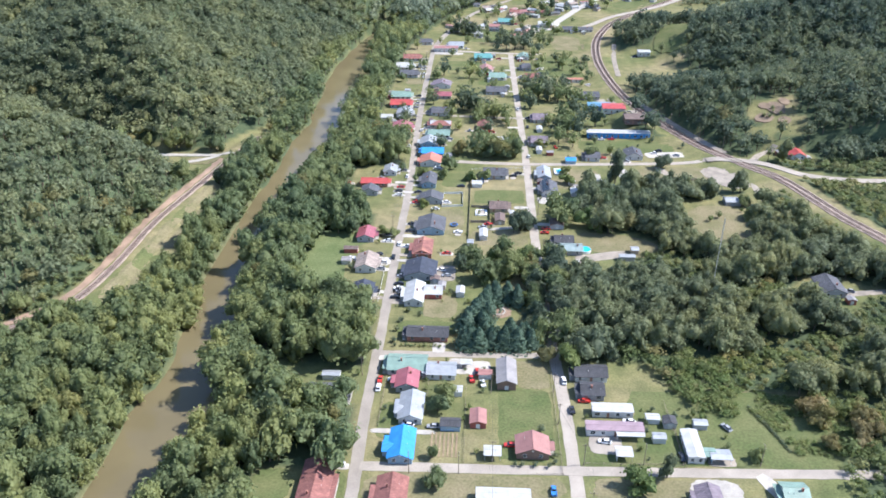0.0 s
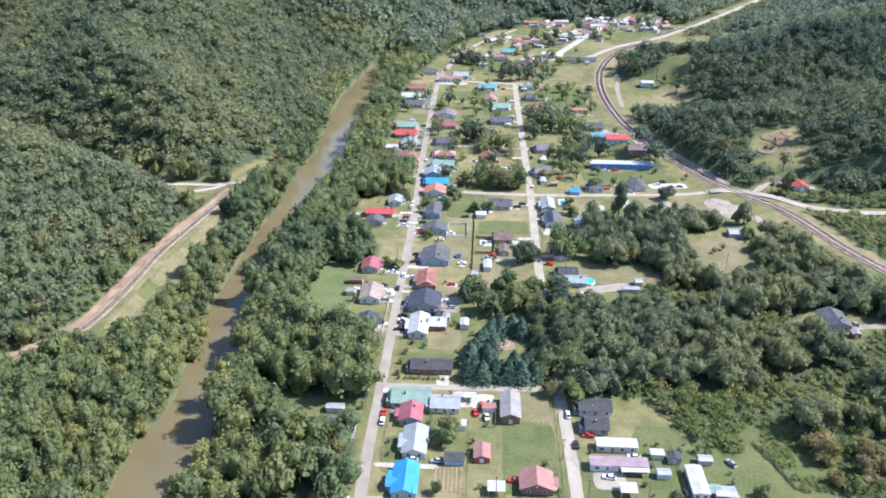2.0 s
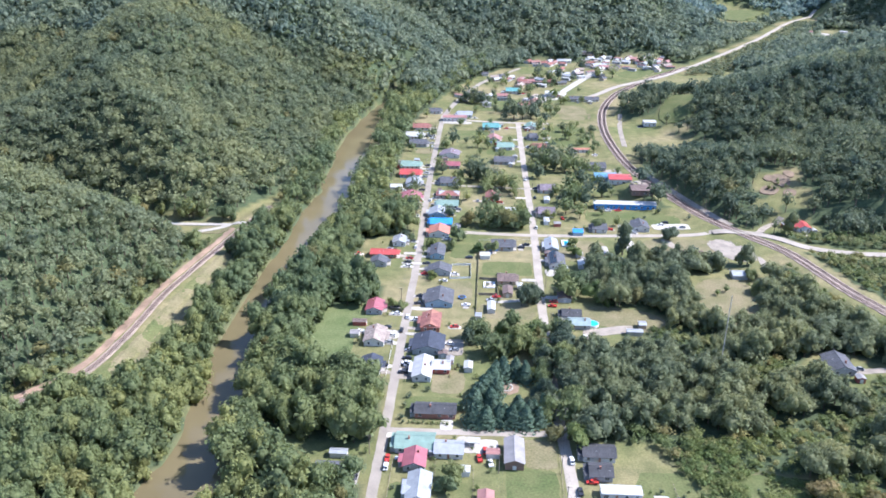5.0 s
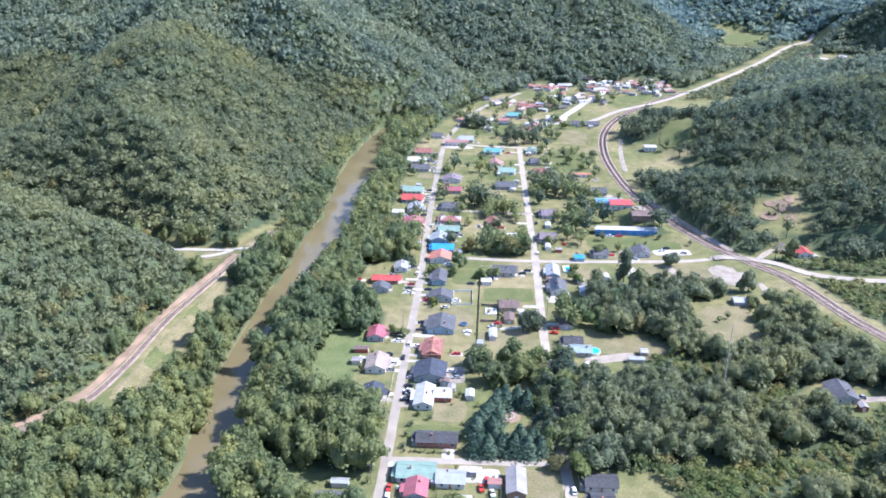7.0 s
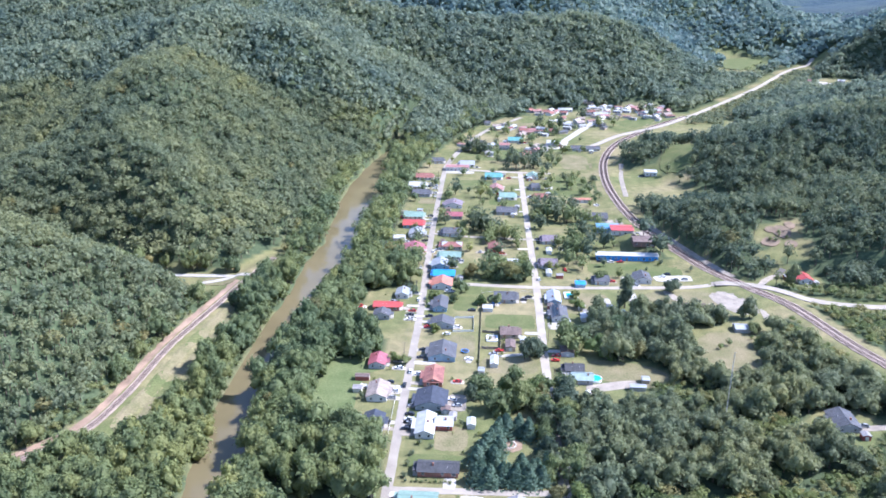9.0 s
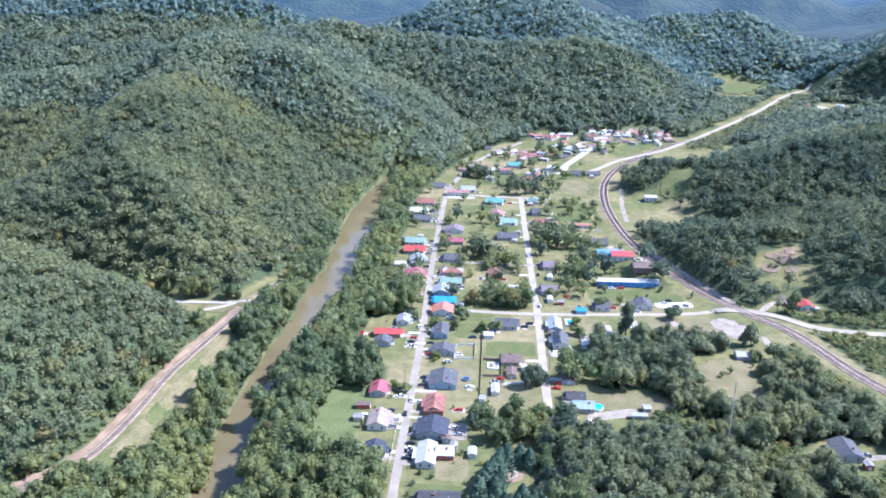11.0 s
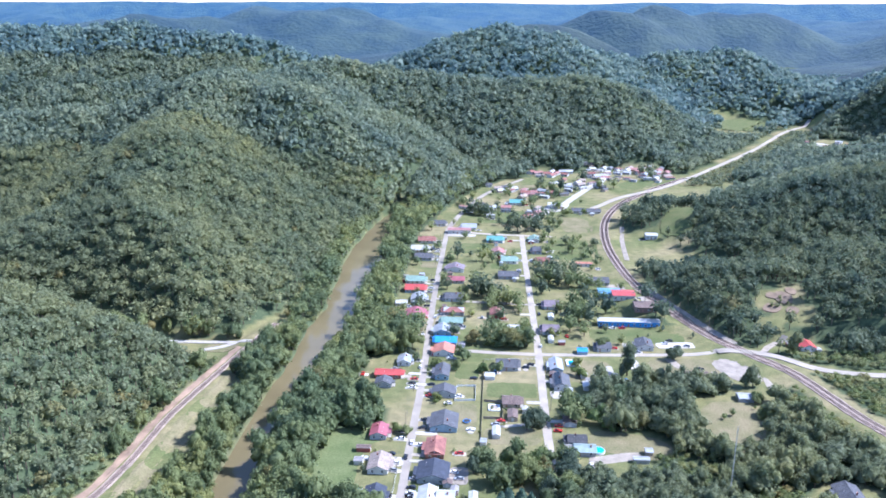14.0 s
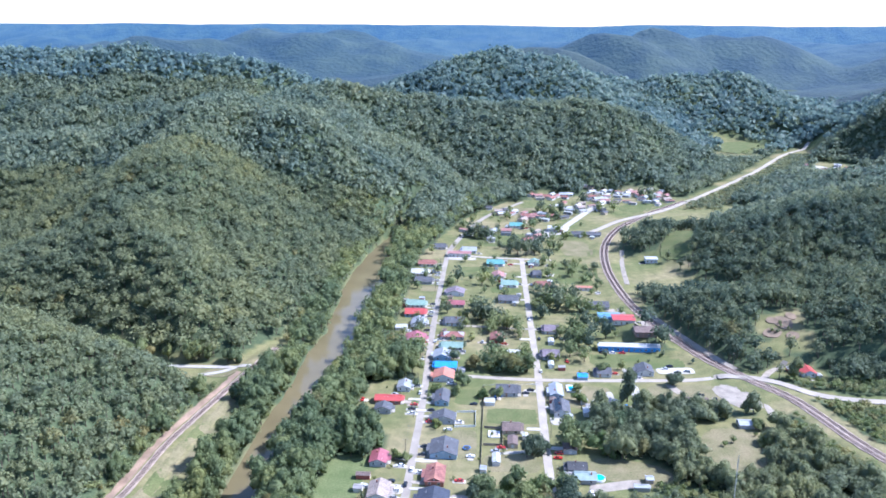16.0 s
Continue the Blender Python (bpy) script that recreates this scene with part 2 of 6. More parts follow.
# ---- mesh helpers ----
def sheet(name, verts, faces, mat, parent=None, label="", smooth=False):
    """One mesh object from computed arrays of corners and faces (all of one size)."""
    verts, faces = np.asarray(verts, dtype=np.float32), np.asarray(faces, dtype=np.int32)
    me = bpy.data.meshes.new(name)
    me.vertices.add(len(verts))
    me.vertices.foreach_set("co", verts.ravel())
    k = faces.shape[1]
    me.loops.add(faces.size)
    me.loops.foreach_set("vertex_index", faces.ravel())
    me.polygons.add(len(faces))
    me.polygons.foreach_set("loop_start", np.arange(0, faces.size, k, dtype=np.int32))
    me.polygons.foreach_set("use_smooth", np.full(len(faces), smooth))
    me.update(calc_edges=True)
    me.materials.append(mat)
    ob = new(name, me)
    ob.parent = parent
    if label:
        ob["label"] = label
    return ob


def part(name, bm, mat, parent=None, label=""):
    """Links a bmesh as one mesh object under a thing or a part."""
    me = bpy.data.meshes.new(name)
    bm.to_mesh(me)
    bm.free()
    me.materials.append(mat)
    ob = new(name, me)
    ob.parent = parent
    if label:
        ob["label"] = label
    return ob


def box(bm, x0, y0, z0, x1, y1, z1):
    v = [bm.verts.new(p) for p in ((x0, y0, z0), (x1, y0, z0), (x1, y1, z0), (x0, y1, z0), (x0, y0, z1), (x1, y0, z1), (x1, y1, z1), (x0, y1, z1))]
    for f in ((3, 2, 1, 0), (4, 5, 6, 7), (0, 1, 5, 4), (1, 2, 6, 5), (2, 3, 7, 6), (3, 0, 4, 7)):
        bm.faces.new([v[i] for i in f])
    return bm


def boxed(*corners):
    return box(bmesh.new(), *corners)


def tube(bm, p, q, r0, r1, n=6):
    """A tapered rod from p to q."""
    p, q = Vector(p), Vector(q)
    turn = (q - p).to_track_quat("Z", "Y").to_matrix()
    rings = [[bm.verts.new(c + turn @ Vector((r * math.cos(6.2832 * i / n), r * math.sin(6.2832 * i / n), 0))) for i in range(n)] for c, r in ((p, r0), (q, r1))]
    for i in range(n):
        bm.faces.new((rings[0][i], rings[0][(i + 1) % n], rings[1][(i + 1) % n], rings[1][i]))
    bm.faces.new(rings[1])
    bm.faces.new(rings[0][::-1])
    return bm


def empty(name, m, label="", category="", group=""):
    ob = new(name)
    ob.matrix_basis = m
    ob.empty_display_size = 0.5
    return tagged(ob, label, category, group)


# ---- the lie of the land ----
def value_noise(x, y, cell, seed):
    """Smooth noise from -1 to 1."""
    rng = np.random.default_rng(seed)
    table = rng.uniform(-1, 1, (64, 64))
    u, v = x / cell + 1000, y / cell + 1000
    i, j = np.floor(u).astype(int), np.floor(v).astype(int)
    fu, fv = u - i, v - j
    fu, fv = fu * fu * (3 - 2 * fu), fv * fv * (3 - 2 * fv)
    g = lambda a, b: table[a % 64, b % 64]
    return (g(i, j) * (1 - fu) + g(i + 1, j) * fu) * (1 - fv) + (g(i, j + 1) * (1 - fu) + g(i + 1, j + 1) * fu) * fv


def ridge(x, y, slope, *crest):
    """The flank of a ridge: its crest's height less the way from it."""
    best = np.full_like(x, -999.0)
    for (ax, ay, az), (bx, by, bz) in zip(crest, crest[1:]):
        dx, dy = bx - ax, by - ay
        t = np.clip(((x - ax) * dx + (y - ay) * dy) / (dx * dx + dy * dy), 0, 1)
        d = np.hypot(x - ax - t * dx, y - ay - t * dy)
        best = np.maximum(best, az + t * (bz - az) - slope * np.sqrt(d * d + 150) + slope * 12)
    return best


# the river's two water lines, by y
BANK_Y = (-600, 150, 188, 206, 216, 226, 234, 242, 256, 275, 295, 320, 343, 380, 400, 421, 458, 508, 542, 567, 608, 640, 700, 780, 900, 980, 1040, 1100, 2200)
BANK_WEST = (-120, -117, -116, -116.5, -116, -117, -116, -113.5, -113, -115, -116, -118.5, -120, -120.5, -119.5, -118.5, -117, -117.5, -113.5, -115.5, -117, -119, -119, -110, -88, -50, 38, 238, 898)
BANK_EAST = (-80, -92, -95, -91, -85, -80, -83, -91, -95, -93.5, -96, -100, -101, -100, -98, -93, -94, -89, -91, -90, -88, -88, -92, -94, -80, -46, 42, 242, 902)


def river_way(x, y):
    """The way from the river's middle, in which 13 is the water line."""
    west, east = np.interp(y, BANK_Y, BANK_WEST), np.interp(y, BANK_Y, BANK_EAST)
    wander = 0.8 * value_noise(x, y, 14, 71)
    return np.abs(x - (west + east) / 2 + wander) * 26 / (east - west)


RAIL_WEST = ((-330, 150), (-225, 238), (-200, 256), (-187, 267), (-173, 282), (-165, 300), (-161.5, 330), (-160, 370), (-155, 405), (-150, 435), (-146, 460), (-138, 500))
RAIL_EAST = ((330, 120), (255, 270), (207, 378), (197, 402), (183, 446), (166, 472), (149, 498), (135, 531), (117, 589), (109, 645), (107, 712), (115, 783), (135, 847), (163, 897), (200, 950), (240, 1000))


def along(line, step):
    """Even points on a smooth line through the given ones."""
    p = np.array(line, float)
    q = []
    for i in range(len(p) - 1):
        a, b, c, d = p[max(i - 1, 0)], p[i], p[i + 1], p[min(i + 2, len(p) - 1)]
        for t in np.linspace(0, 1, 24, endpoint=False):
            q.append(0.5 * (2 * b + (c - a) * t + (2 * a - 5 * b + 4 * c - d) * t * t + (3 * b - a - 3 * c + d) * t ** 3))
    q = np.array(q + [p[-1]])
    s = np.r_[0, np.cumsum(np.hypot(*np.diff(q, axis=0).T))]
    n = max(2, int(s[-1] / step) + 1)
    u = np.linspace(0, s[-1], n)
    return np.stack([np.interp(u, s, q[:, 0]), np.interp(u, s, q[:, 1])], 1)


def near_line(x, y, line):
    """The distance to a line of points."""
    best = np.full(np.shape(x), 1e9)
    pts = np.array(line, float)
    for a, b in zip(pts, pts[1:]):
        d = b - a
        t = np.clip(((x - a[0]) * d[0] + (y - a[1]) * d[1]) / (d @ d), 0, 1)
        best = np.minimum(best, np.hypot(x - a[0] - t * d[0], y - a[1] - t * d[1]))
    return best


HIGHWAY = ((108, 840), (146, 890), (207, 950), (278, 1052), (379, 1205), (440, 1310), (493, 1400), (560, 1480))
LANE_EAST = ((146, 478), (158, 478), (172, 475), (186, 467), (199, 458), (214, 453), (238, 451), (290, 455), (380, 470))
LANE_HILL = ((173, 476), (181, 489), (194, 499))
LANE_WEST = ((-205, 470), (-198, 470), (-176, 470.5), (-154, 471), (-141, 468))
WEST_LINE, EAST_LINE = along(RAIL_WEST, 8), along(RAIL_EAST, 8)


def land(x, y):
    """The ground's height."""
    x, y = np.asarray(x, float), np.asarray(y, float)
    h = np.full(np.shape(x), -50.0)
    hills = (
        (0.72, (-168, 425, 0), (-212, 388, 38), (-262, 362, 72), (-400, 330, 112), (-700, 330, 130)),
        (0.72, (-262, 362, 72), (-275, 270, 76), (-310, 150, 85)),
        (0.45, (-700, 330, 130), (-720, 600, 122), (-600, 900, 74)),
        (0.5, (-205, 508, 16), (-250, 560, 55), (-285, 640, 76), (-300, 760, 90), (-330, 900, 107), (-430, 870, 88), (-600, 900, 74)),
        (0.55, (-330, 900, 107), (-222, 905, 100), (-158, 1010, 66), (-120, 1100, 50)),
        (0.5, (-330, 900, 107), (-300, 1050, 112), (-270, 1180, 122), (-150, 1240, 98), (0, 1250, 92), (150, 1260, 108)),
        (0.56, (150, 1260, 108), (235, 1290, 60), (285, 1315, 18)),
        (0.3, (150, 560, 14), (235, 555, 20), (340, 560, 44), (520, 520, 70)),
        (0.28, (170, 790, 14), (260, 740, 26), (360, 760, 46), (540, 840, 84)),
        (0.5, (560, 1430, 72), (612, 1440, 102), (760, 1450, 116), (900, 1500, 126)),
        (0.5, (-1150, 1500, 156), (-784, 1500, 158), (-620, 1470, 152), (-438, 1450, 130), (-282, 1450, 92)),
        (0.42, (-205, 1700, 62), (-90, 1710, 118), (27, 1710, 146), (150, 1640, 136), (240, 1580, 128), (340, 1660, 112), (430, 1740, 112), (560, 1820, 86)),
    )
    for slope, *crest in hills:
        h = np.maximum(h, ridge(x, y, slope, *crest))
    # the railways' cuttings hold the slopes back
    west = near_line(x, y, WEST_LINE)
    west_x = np.interp(y, [p[1] for p in RAIL_WEST], [p[0] for p in RAIL_WEST])
    h = np.where(y < 500, np.where(x < west_x, np.minimum(h, np.maximum(0.0, 0.9 * (west - 7.0))), np.minimum(h, 0)), h)
    h = np.minimum(h, np.maximum(0.0, 0.6 * (near_line(x, y, EAST_LINE) - 9.0)))
    # the valley floor runs on beside the highway and under the upper villages
    for line, wide, rise in ((HIGHWAY[:7] + ((505, 1520),), 50, 0.8), (((470, 1150), (515, 1240), (540, 1300)), 52, 1.1), (((395, 1330), (425, 1420), (445, 1500)), 58, 0.45), (((0, 860), (70, 980), (150, 1010), (230, 1000)), 48, 0.6), (((-141, 468), (-205, 470), (-262, 498), (-330, 520), (-470, 545)), 10, 0.85)):
        h = np.minimum(h, np.maximum(0.0, rise * (near_line(x, y, line) - wide)))
    rough = 13 * value_noise(x, y, 105, 3) + 6 * value_noise(x, y, 47, 4)
    h = np.where(h > 0, h + rough * np.clip(h / 45, 0, 1), h)
    far = np.clip((np.hypot(x, y) - 1750) / 500, 0, 1)
    rolling = 30 + 18 * value_noise(x, y, 640, 8) + 10 * value_noise(x, y, 260, 9)
    h = np.maximum(h, 0) * (1 - far) + np.maximum(rolling, 5) * far
    # river bed and its banks
    d = river_way(x, y)
    bank = np.clip((d - 11.0) / 4.5, 0, 1)
    h = np.where(d < 34, h * np.clip((d - 14) / 20, 0, 1), h)
    h = h - 5.5 * (1 - bank * bank * (3 - 2 * bank))
    # level beds for the railways
    for line, width, z in ((WEST_LINE, 7.0, 2.0), (EAST_LINE, 9.0, 1.2)):
        d = near_line(x, y, line)
        k = np.clip((d - width) / 5.0, 0, 1)
        h = h * k + z * (1 - k)
    return h


# ---- where the woods stand ----
EAST_EDGE = ((150, -62), (200, -60), (203, -36), (231, -36), (243, -64), (247, -74), (254, -74), (256, -35.5), (299, -35.5), (302, -77),
             (364, -77), (368, -48), (392, -46), (397, -68), (410, -72), (455, -68), (466, -42), (500, -42), (512, -64), (700, -66), (760, -60), (880, -50), (1000, -20))
CLEARINGS = ((-47, 237, 7), (-41, 236, 6), (-67, 251, 9), (-56, 192, 9), (-150, 462, 12), (-172, 463, 14), (-195, 471, 9), (-184, 464, 13), (-203, 464, 10), (-172, 449, 13), (-186, 452, 11), (-160, 448, 11), (-149, 452, 8), (-196, 458, 9), (131, 385, 19), (127, 402, 17), (143, 398, 13), (125, 366, 11), (122, 440, 15),
             (146, 416, 13), (164, 322, 15), (152, 317, 10), (183, 322, 7), (152, 455, 17), (163, 425, 10), (166, 405, 6), (86, 230, 24), (104, 222, 22), (134, 226, 8), (97, 243, 10), (116, 208, 10),
             (205, 489, 12), (193, 492, 12), (208, 520, 14), (188, 512, 10), (200, 535, 15), (212, 548, 10), (400, 1350, 40), (175, 745, 18), (192, 770, 18), (176, 715, 12), (148, 735, 14), (150, 660, 10), (140, 700, 14), (135, 680, 10),
             (47, 380, 14), (60, 362, 16), (80, 362, 15), (52, 348, 12), (76, 347, 9), (455, 1480, 52), (420, 1420, 45), (440, 1540, 40), (530, 1290, 36), (510, 1225, 46), (500, 1320, 28), (230, 750, 9), (60, 351, 11), (60, 338, 10), (128, 372, 16), (136, 392, 18), (164, 316, 12), (172, 325, 10),
             (150, 1010, 44), (198, 1030, 40), (80, 1012, 32), (100, 960, 40), (60, 975, 26), (225, 1000, 30))


def woodland(x, y):
    """True where trees stand close."""
    h = land(x, y)
    river = river_way(x, y)
    west_x = np.interp(y, [p[1] for p in RAIL_WEST], [p[0] for p in RAIL_WEST])
    east_x = np.interp(y, [p[1] for p in RAIL_EAST], [p[0] for p in RAIL_EAST])
    edge_x = np.interp(y, [p[0] for p in EAST_EDGE], [p[1] for p in EAST_EDGE])
    hills = ((h > 2.3) | ((x < west_x - 6.5) & (y < 480))) & ((x < -60) | (x > 112) | (y > 900))
    west_bank = (x > west_x + np.where(y > 420, 5, np.where(y < 280, 7, 25))) & (x < -90) & (y < 760)
    east_bank = (x > -104) & (x < edge_x) & (y < 1000)
    fields = ((x > 43) & (y > 262) & (y < 347)) | ((x > 62) & (y > 340) & (y < 432)) | ((x > 74) & (y > 247) & (y < 300)) | ((x > 126) & (y > 165) & (y < 300))
    fields &= x < east_x - 11
    flats_east = (x > east_x + 10) & (y < 640)
    street_x = np.interp(y, (700, 756, 800, 870, 920, 985, 1060), (-66, -60, -50, -34, -16, 20, 60))
    head = (y > 700) & (y < 1100) & (x < street_x)
    upper = (y > 985) & (near_line(x, y, HIGHWAY) > 13)
    w = hills | west_bank | east_bank | fields | flats_east | head | upper
    w &= river > np.where(x < -108, 12.8, 14.4)
    w &= near_line(x, y, WEST_LINE) > 8.2
    w &= near_line(x, y, EAST_LINE) > 11.0
    w &= (y < 940) | (near_line(x, y, [(a + 15, b - 19) for a, b in HIGHWAY[2:]]) > 20)
    for lane, wide in ((LANE_EAST, 7.5), (LANE_HILL, 5.0), (LANE_WEST, 7.5)):
        w &= near_line(x, y, lane) > wide
    for cx, cy, r in CLEARINGS:
        w &= np.hypot(x - cx, y - cy) > r
    return w


def thicket(x, y):
    """True where low scrub stands instead of trees."""
    east_x = np.interp(y, [p[1] for p in RAIL_EAST], [p[0] for p in RAIL_EAST])
    t = ((x > east_x + 9) & (y > 330) & (y < 478)) | ((x > 112) & (y < 246)) | ((x > 62) & (x < 125) & (y > 239) & (y < 268)) | ((x < east_x) & (x > east_x - 28) & (y > 330) & (y < 460))
    t |= (x > 72) & (x < east_x) & (y > 256) & (y < 352) & (value_noise(x, y, 21, 55) + 0.5 * value_noise(x, y, 9, 56) > 0.22)
    return t


def steps(spans):
    return np.concatenate([np.arange(a, b, s) for a, b, s in spans] + [[spans[-1][1]]])


def grid_sheet(name, xs, ys, height, mat):
    gx, gy = np.meshgrid(xs, ys)
    z = height(gx.ravel(), gy.ravel())
    n, m = len(xs), len(ys)
    i = (np.arange(m - 1)[:, None] * n + np.arange(n - 1)[None, :]).ravel()
    return sheet(name, np.stack([gx.ravel(), gy.ravel(), z], 1), np.stack([i, i + 1, i + n + 1, i + n], 1), mat, smooth=True)


gx = steps(((-4800, -1600, 160), (-1600, -700, 45), (-700, -230, 14), (-230, 270, 4), (270, 700, 14), (700, 1600, 45), (1600, 4800, 160)))
gy = steps(((-900, 100, 100), (100, 170, 10), (170, 560, 4), (560, 1000, 8), (1000, 1700, 18), (1700, 2300, 60)))
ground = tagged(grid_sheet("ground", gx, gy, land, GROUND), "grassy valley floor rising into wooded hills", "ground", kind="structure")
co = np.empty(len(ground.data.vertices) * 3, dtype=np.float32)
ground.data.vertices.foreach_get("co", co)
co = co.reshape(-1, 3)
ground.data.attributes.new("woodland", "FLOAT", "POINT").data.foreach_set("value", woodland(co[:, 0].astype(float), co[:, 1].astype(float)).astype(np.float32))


def far_land(x, y):
    """Ridge behind ridge towards the horizon, their tops near one level."""
    d = np.hypot(x, y)
    ridged = 1 - np.abs(value_noise(x, y, 900, 21))
    h = 20 + 85 * ridged * ridged + 30 * value_noise(x, y, 330, 22) + 10 * value_noise(x, y, 120, 23)
    h += 40 * np.clip((d - 2600) / 2000, 0, 1)
    h = np.minimum(h, 165 + 8 * value_noise(x, y, 500, 24))
    h = h * np.clip((d - 1900) / 350, 0, 1)
    for px, py, pz, r in ((-640, 3000, 204, 560), (-1150, 2700, 165, 500), (60, 2060, 152, 330), (300, 2550, 186, 330), (480, 2650, 178, 330), (760, 2700, 168, 380), (1020, 1950, 105, 260), (1500, 2650, 150, 500)):
        rough = 1 + 0.2 * value_noise(x, y, 230, 31) + 0.1 * value_noise(x, y, 95, 32)
        h = np.maximum(h, pz * rough * np.exp(-((x - px) ** 2 / (r * r) + (y - py) ** 2 / (0.35 * r * r))))
    rim = np.clip((y - 4300) / 300, 0, 1)
    return h * (1 - rim) + (206 + 5 * value_noise(x, y, 420, 25) + 3 * value_noise(x, y, 130, 26)) * rim - 4


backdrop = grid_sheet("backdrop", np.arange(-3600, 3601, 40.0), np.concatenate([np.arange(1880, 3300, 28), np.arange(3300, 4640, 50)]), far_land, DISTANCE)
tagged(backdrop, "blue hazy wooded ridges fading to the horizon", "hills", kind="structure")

# ---- river ----
ry = np.arange(-300, 1120, 6.0)
n = len(ry)
verts = np.concatenate([np.stack([np.interp(ry, BANK_Y, bank) + s * 5, ry, np.full(n, -3.0)], 1) for s, bank in ((-1, BANK_WEST), (1, BANK_EAST))])
i = np.arange(n - 1)
tagged(sheet("water", verts, np.stack([i, i + n, i + n + 1, i + 1], 1), WATER), "muddy brown slow river between wooded banks", "river", kind="structure")


# ---- roads, drives and railways ----
def ribbon(name, line, width, lift, mat, step=4.0, thick=0.0, ragged=0.0):
    """A strip laid on the ground along a line."""
    p = along(line, step)
    d = np.gradient(p, axis=0)
    d /= np.hypot(d[:, 0], d[:, 1])[:, None]
    side = np.stack([-d[:, 1], d[:, 0]], 1)
    rng = np.random.default_rng(len(p) + int(abs(p[0, 0])))
    rows = []
    for s in (-1, -0.5, 0, 0.5, 1):
        q = p + side * (s * width / 2 + (rng.uniform(-ragged, ragged, (len(p), 1)) if abs(s) == 1 else 0))
        rows.append(np.column_stack([q, land(q[:, 0], q[:, 1]) + lift]))
    z = np.max([r[:, 2] for r in rows], axis=0)
    for r in rows:
        r[:, 2] = z
    n = len(p)
    verts = np.concatenate(rows)
    i = np.arange(n - 1)
    faces = np.concatenate([np.stack([k * n + i, k * n + i + 1, (k + 1) * n + i + 1, (k + 1) * n + i], 1)[:, ::-1] for k in range(4)])
    # a skirt at both edges
    low = [rows[0] - (0, 0, 0.4), rows[4] - (0, 0, 0.4)]
    verts = np.concatenate([verts, *low])
    faces = np.concatenate([faces, np.stack([i, i + 1, 5 * n + i + 1, 5 * n + i], 1), np.stack([4 * n + i + 1, 4 * n + i, 6 * n + i, 6 * n + i + 1], 1)])
    return sheet(name, verts, faces, mat)


def road(line, width=5.2, mat=None, lift=0.06, name="road", label="sun-bleached narrow asphalt street", ragged=0.15):
    return tagged(ribbon(name, line, width, lift, mat or ASPHALT, ragged=ragged), label, "road", kind="structure")


road(((-30.5, 140), (-31, 193), (-32, 226), (-32, 256), (-32.5, 310), (-33, 359), (-33.5, 430), (-36, 520), (-37.5, 600), (-38, 740), (-37, 756)), 4.1)
road(((40, 140), (39.5, 197), (39, 229), (38, 256), (36, 295), (35, 382), (35, 468), (33.5, 579), (32, 714), (32, 735)), 4.4)
road(((-30, 202), (5, 202.5), (36, 203), (73, 204), (127, 206), (190, 209)), 4.2, lift=0.09)
road(((-31, 265), (-3, 265.5), (20, 266), (37, 267)), 3.8, lift=0.09)
road(((-34, 472), (-7, 469), (35, 467), (88, 470), (130, 474), (147, 480)), 4.2, lift=0.09)
road(((-36, 561), (-10, 556), (34, 553)), 3.6, lift=0.09)
road(((-37, 752), (-10, 738), (32, 733), (60, 732)), 4.5, lift=0.09)
road(((-37, 756), (-30, 800), (-14, 870), (4, 920), (40, 985)), 5.0, lift=0.1)
road(((40, 800), (69, 835), (107, 922), (135, 985)), 8.0, CONCRETE, lift=0.08, label="pale concrete yard road between low buildings")
road(((118, 660), (122, 715), (128, 760)), 4.0, GRAVEL, lift=0.1, label="pale lane beside the railway")
road(LANE_EAST, 6.0, lift=0.5)
road(LANE_HILL, 4.0, GRAVEL, lift=0.5, label="gravel drive up to a house")
road(HIGHWAY, 6.2, lift=0.6, label="pale two-lane highway leading up the valley")
road(((120, 597), (138, 545), (150, 512), (160, 489)), 5.0, GRAVEL, lift=0.3, label="pale gravel track beside the railway")
road(LANE_WEST, 4.0, CONCRETE, lift=0.35, label="pale lane at the foot of the wooded hill")
road(((-176, 458), (-166, 462), (-156, 470)), 3.5, CONCRETE, lift=0.4, label="pale lane loop")


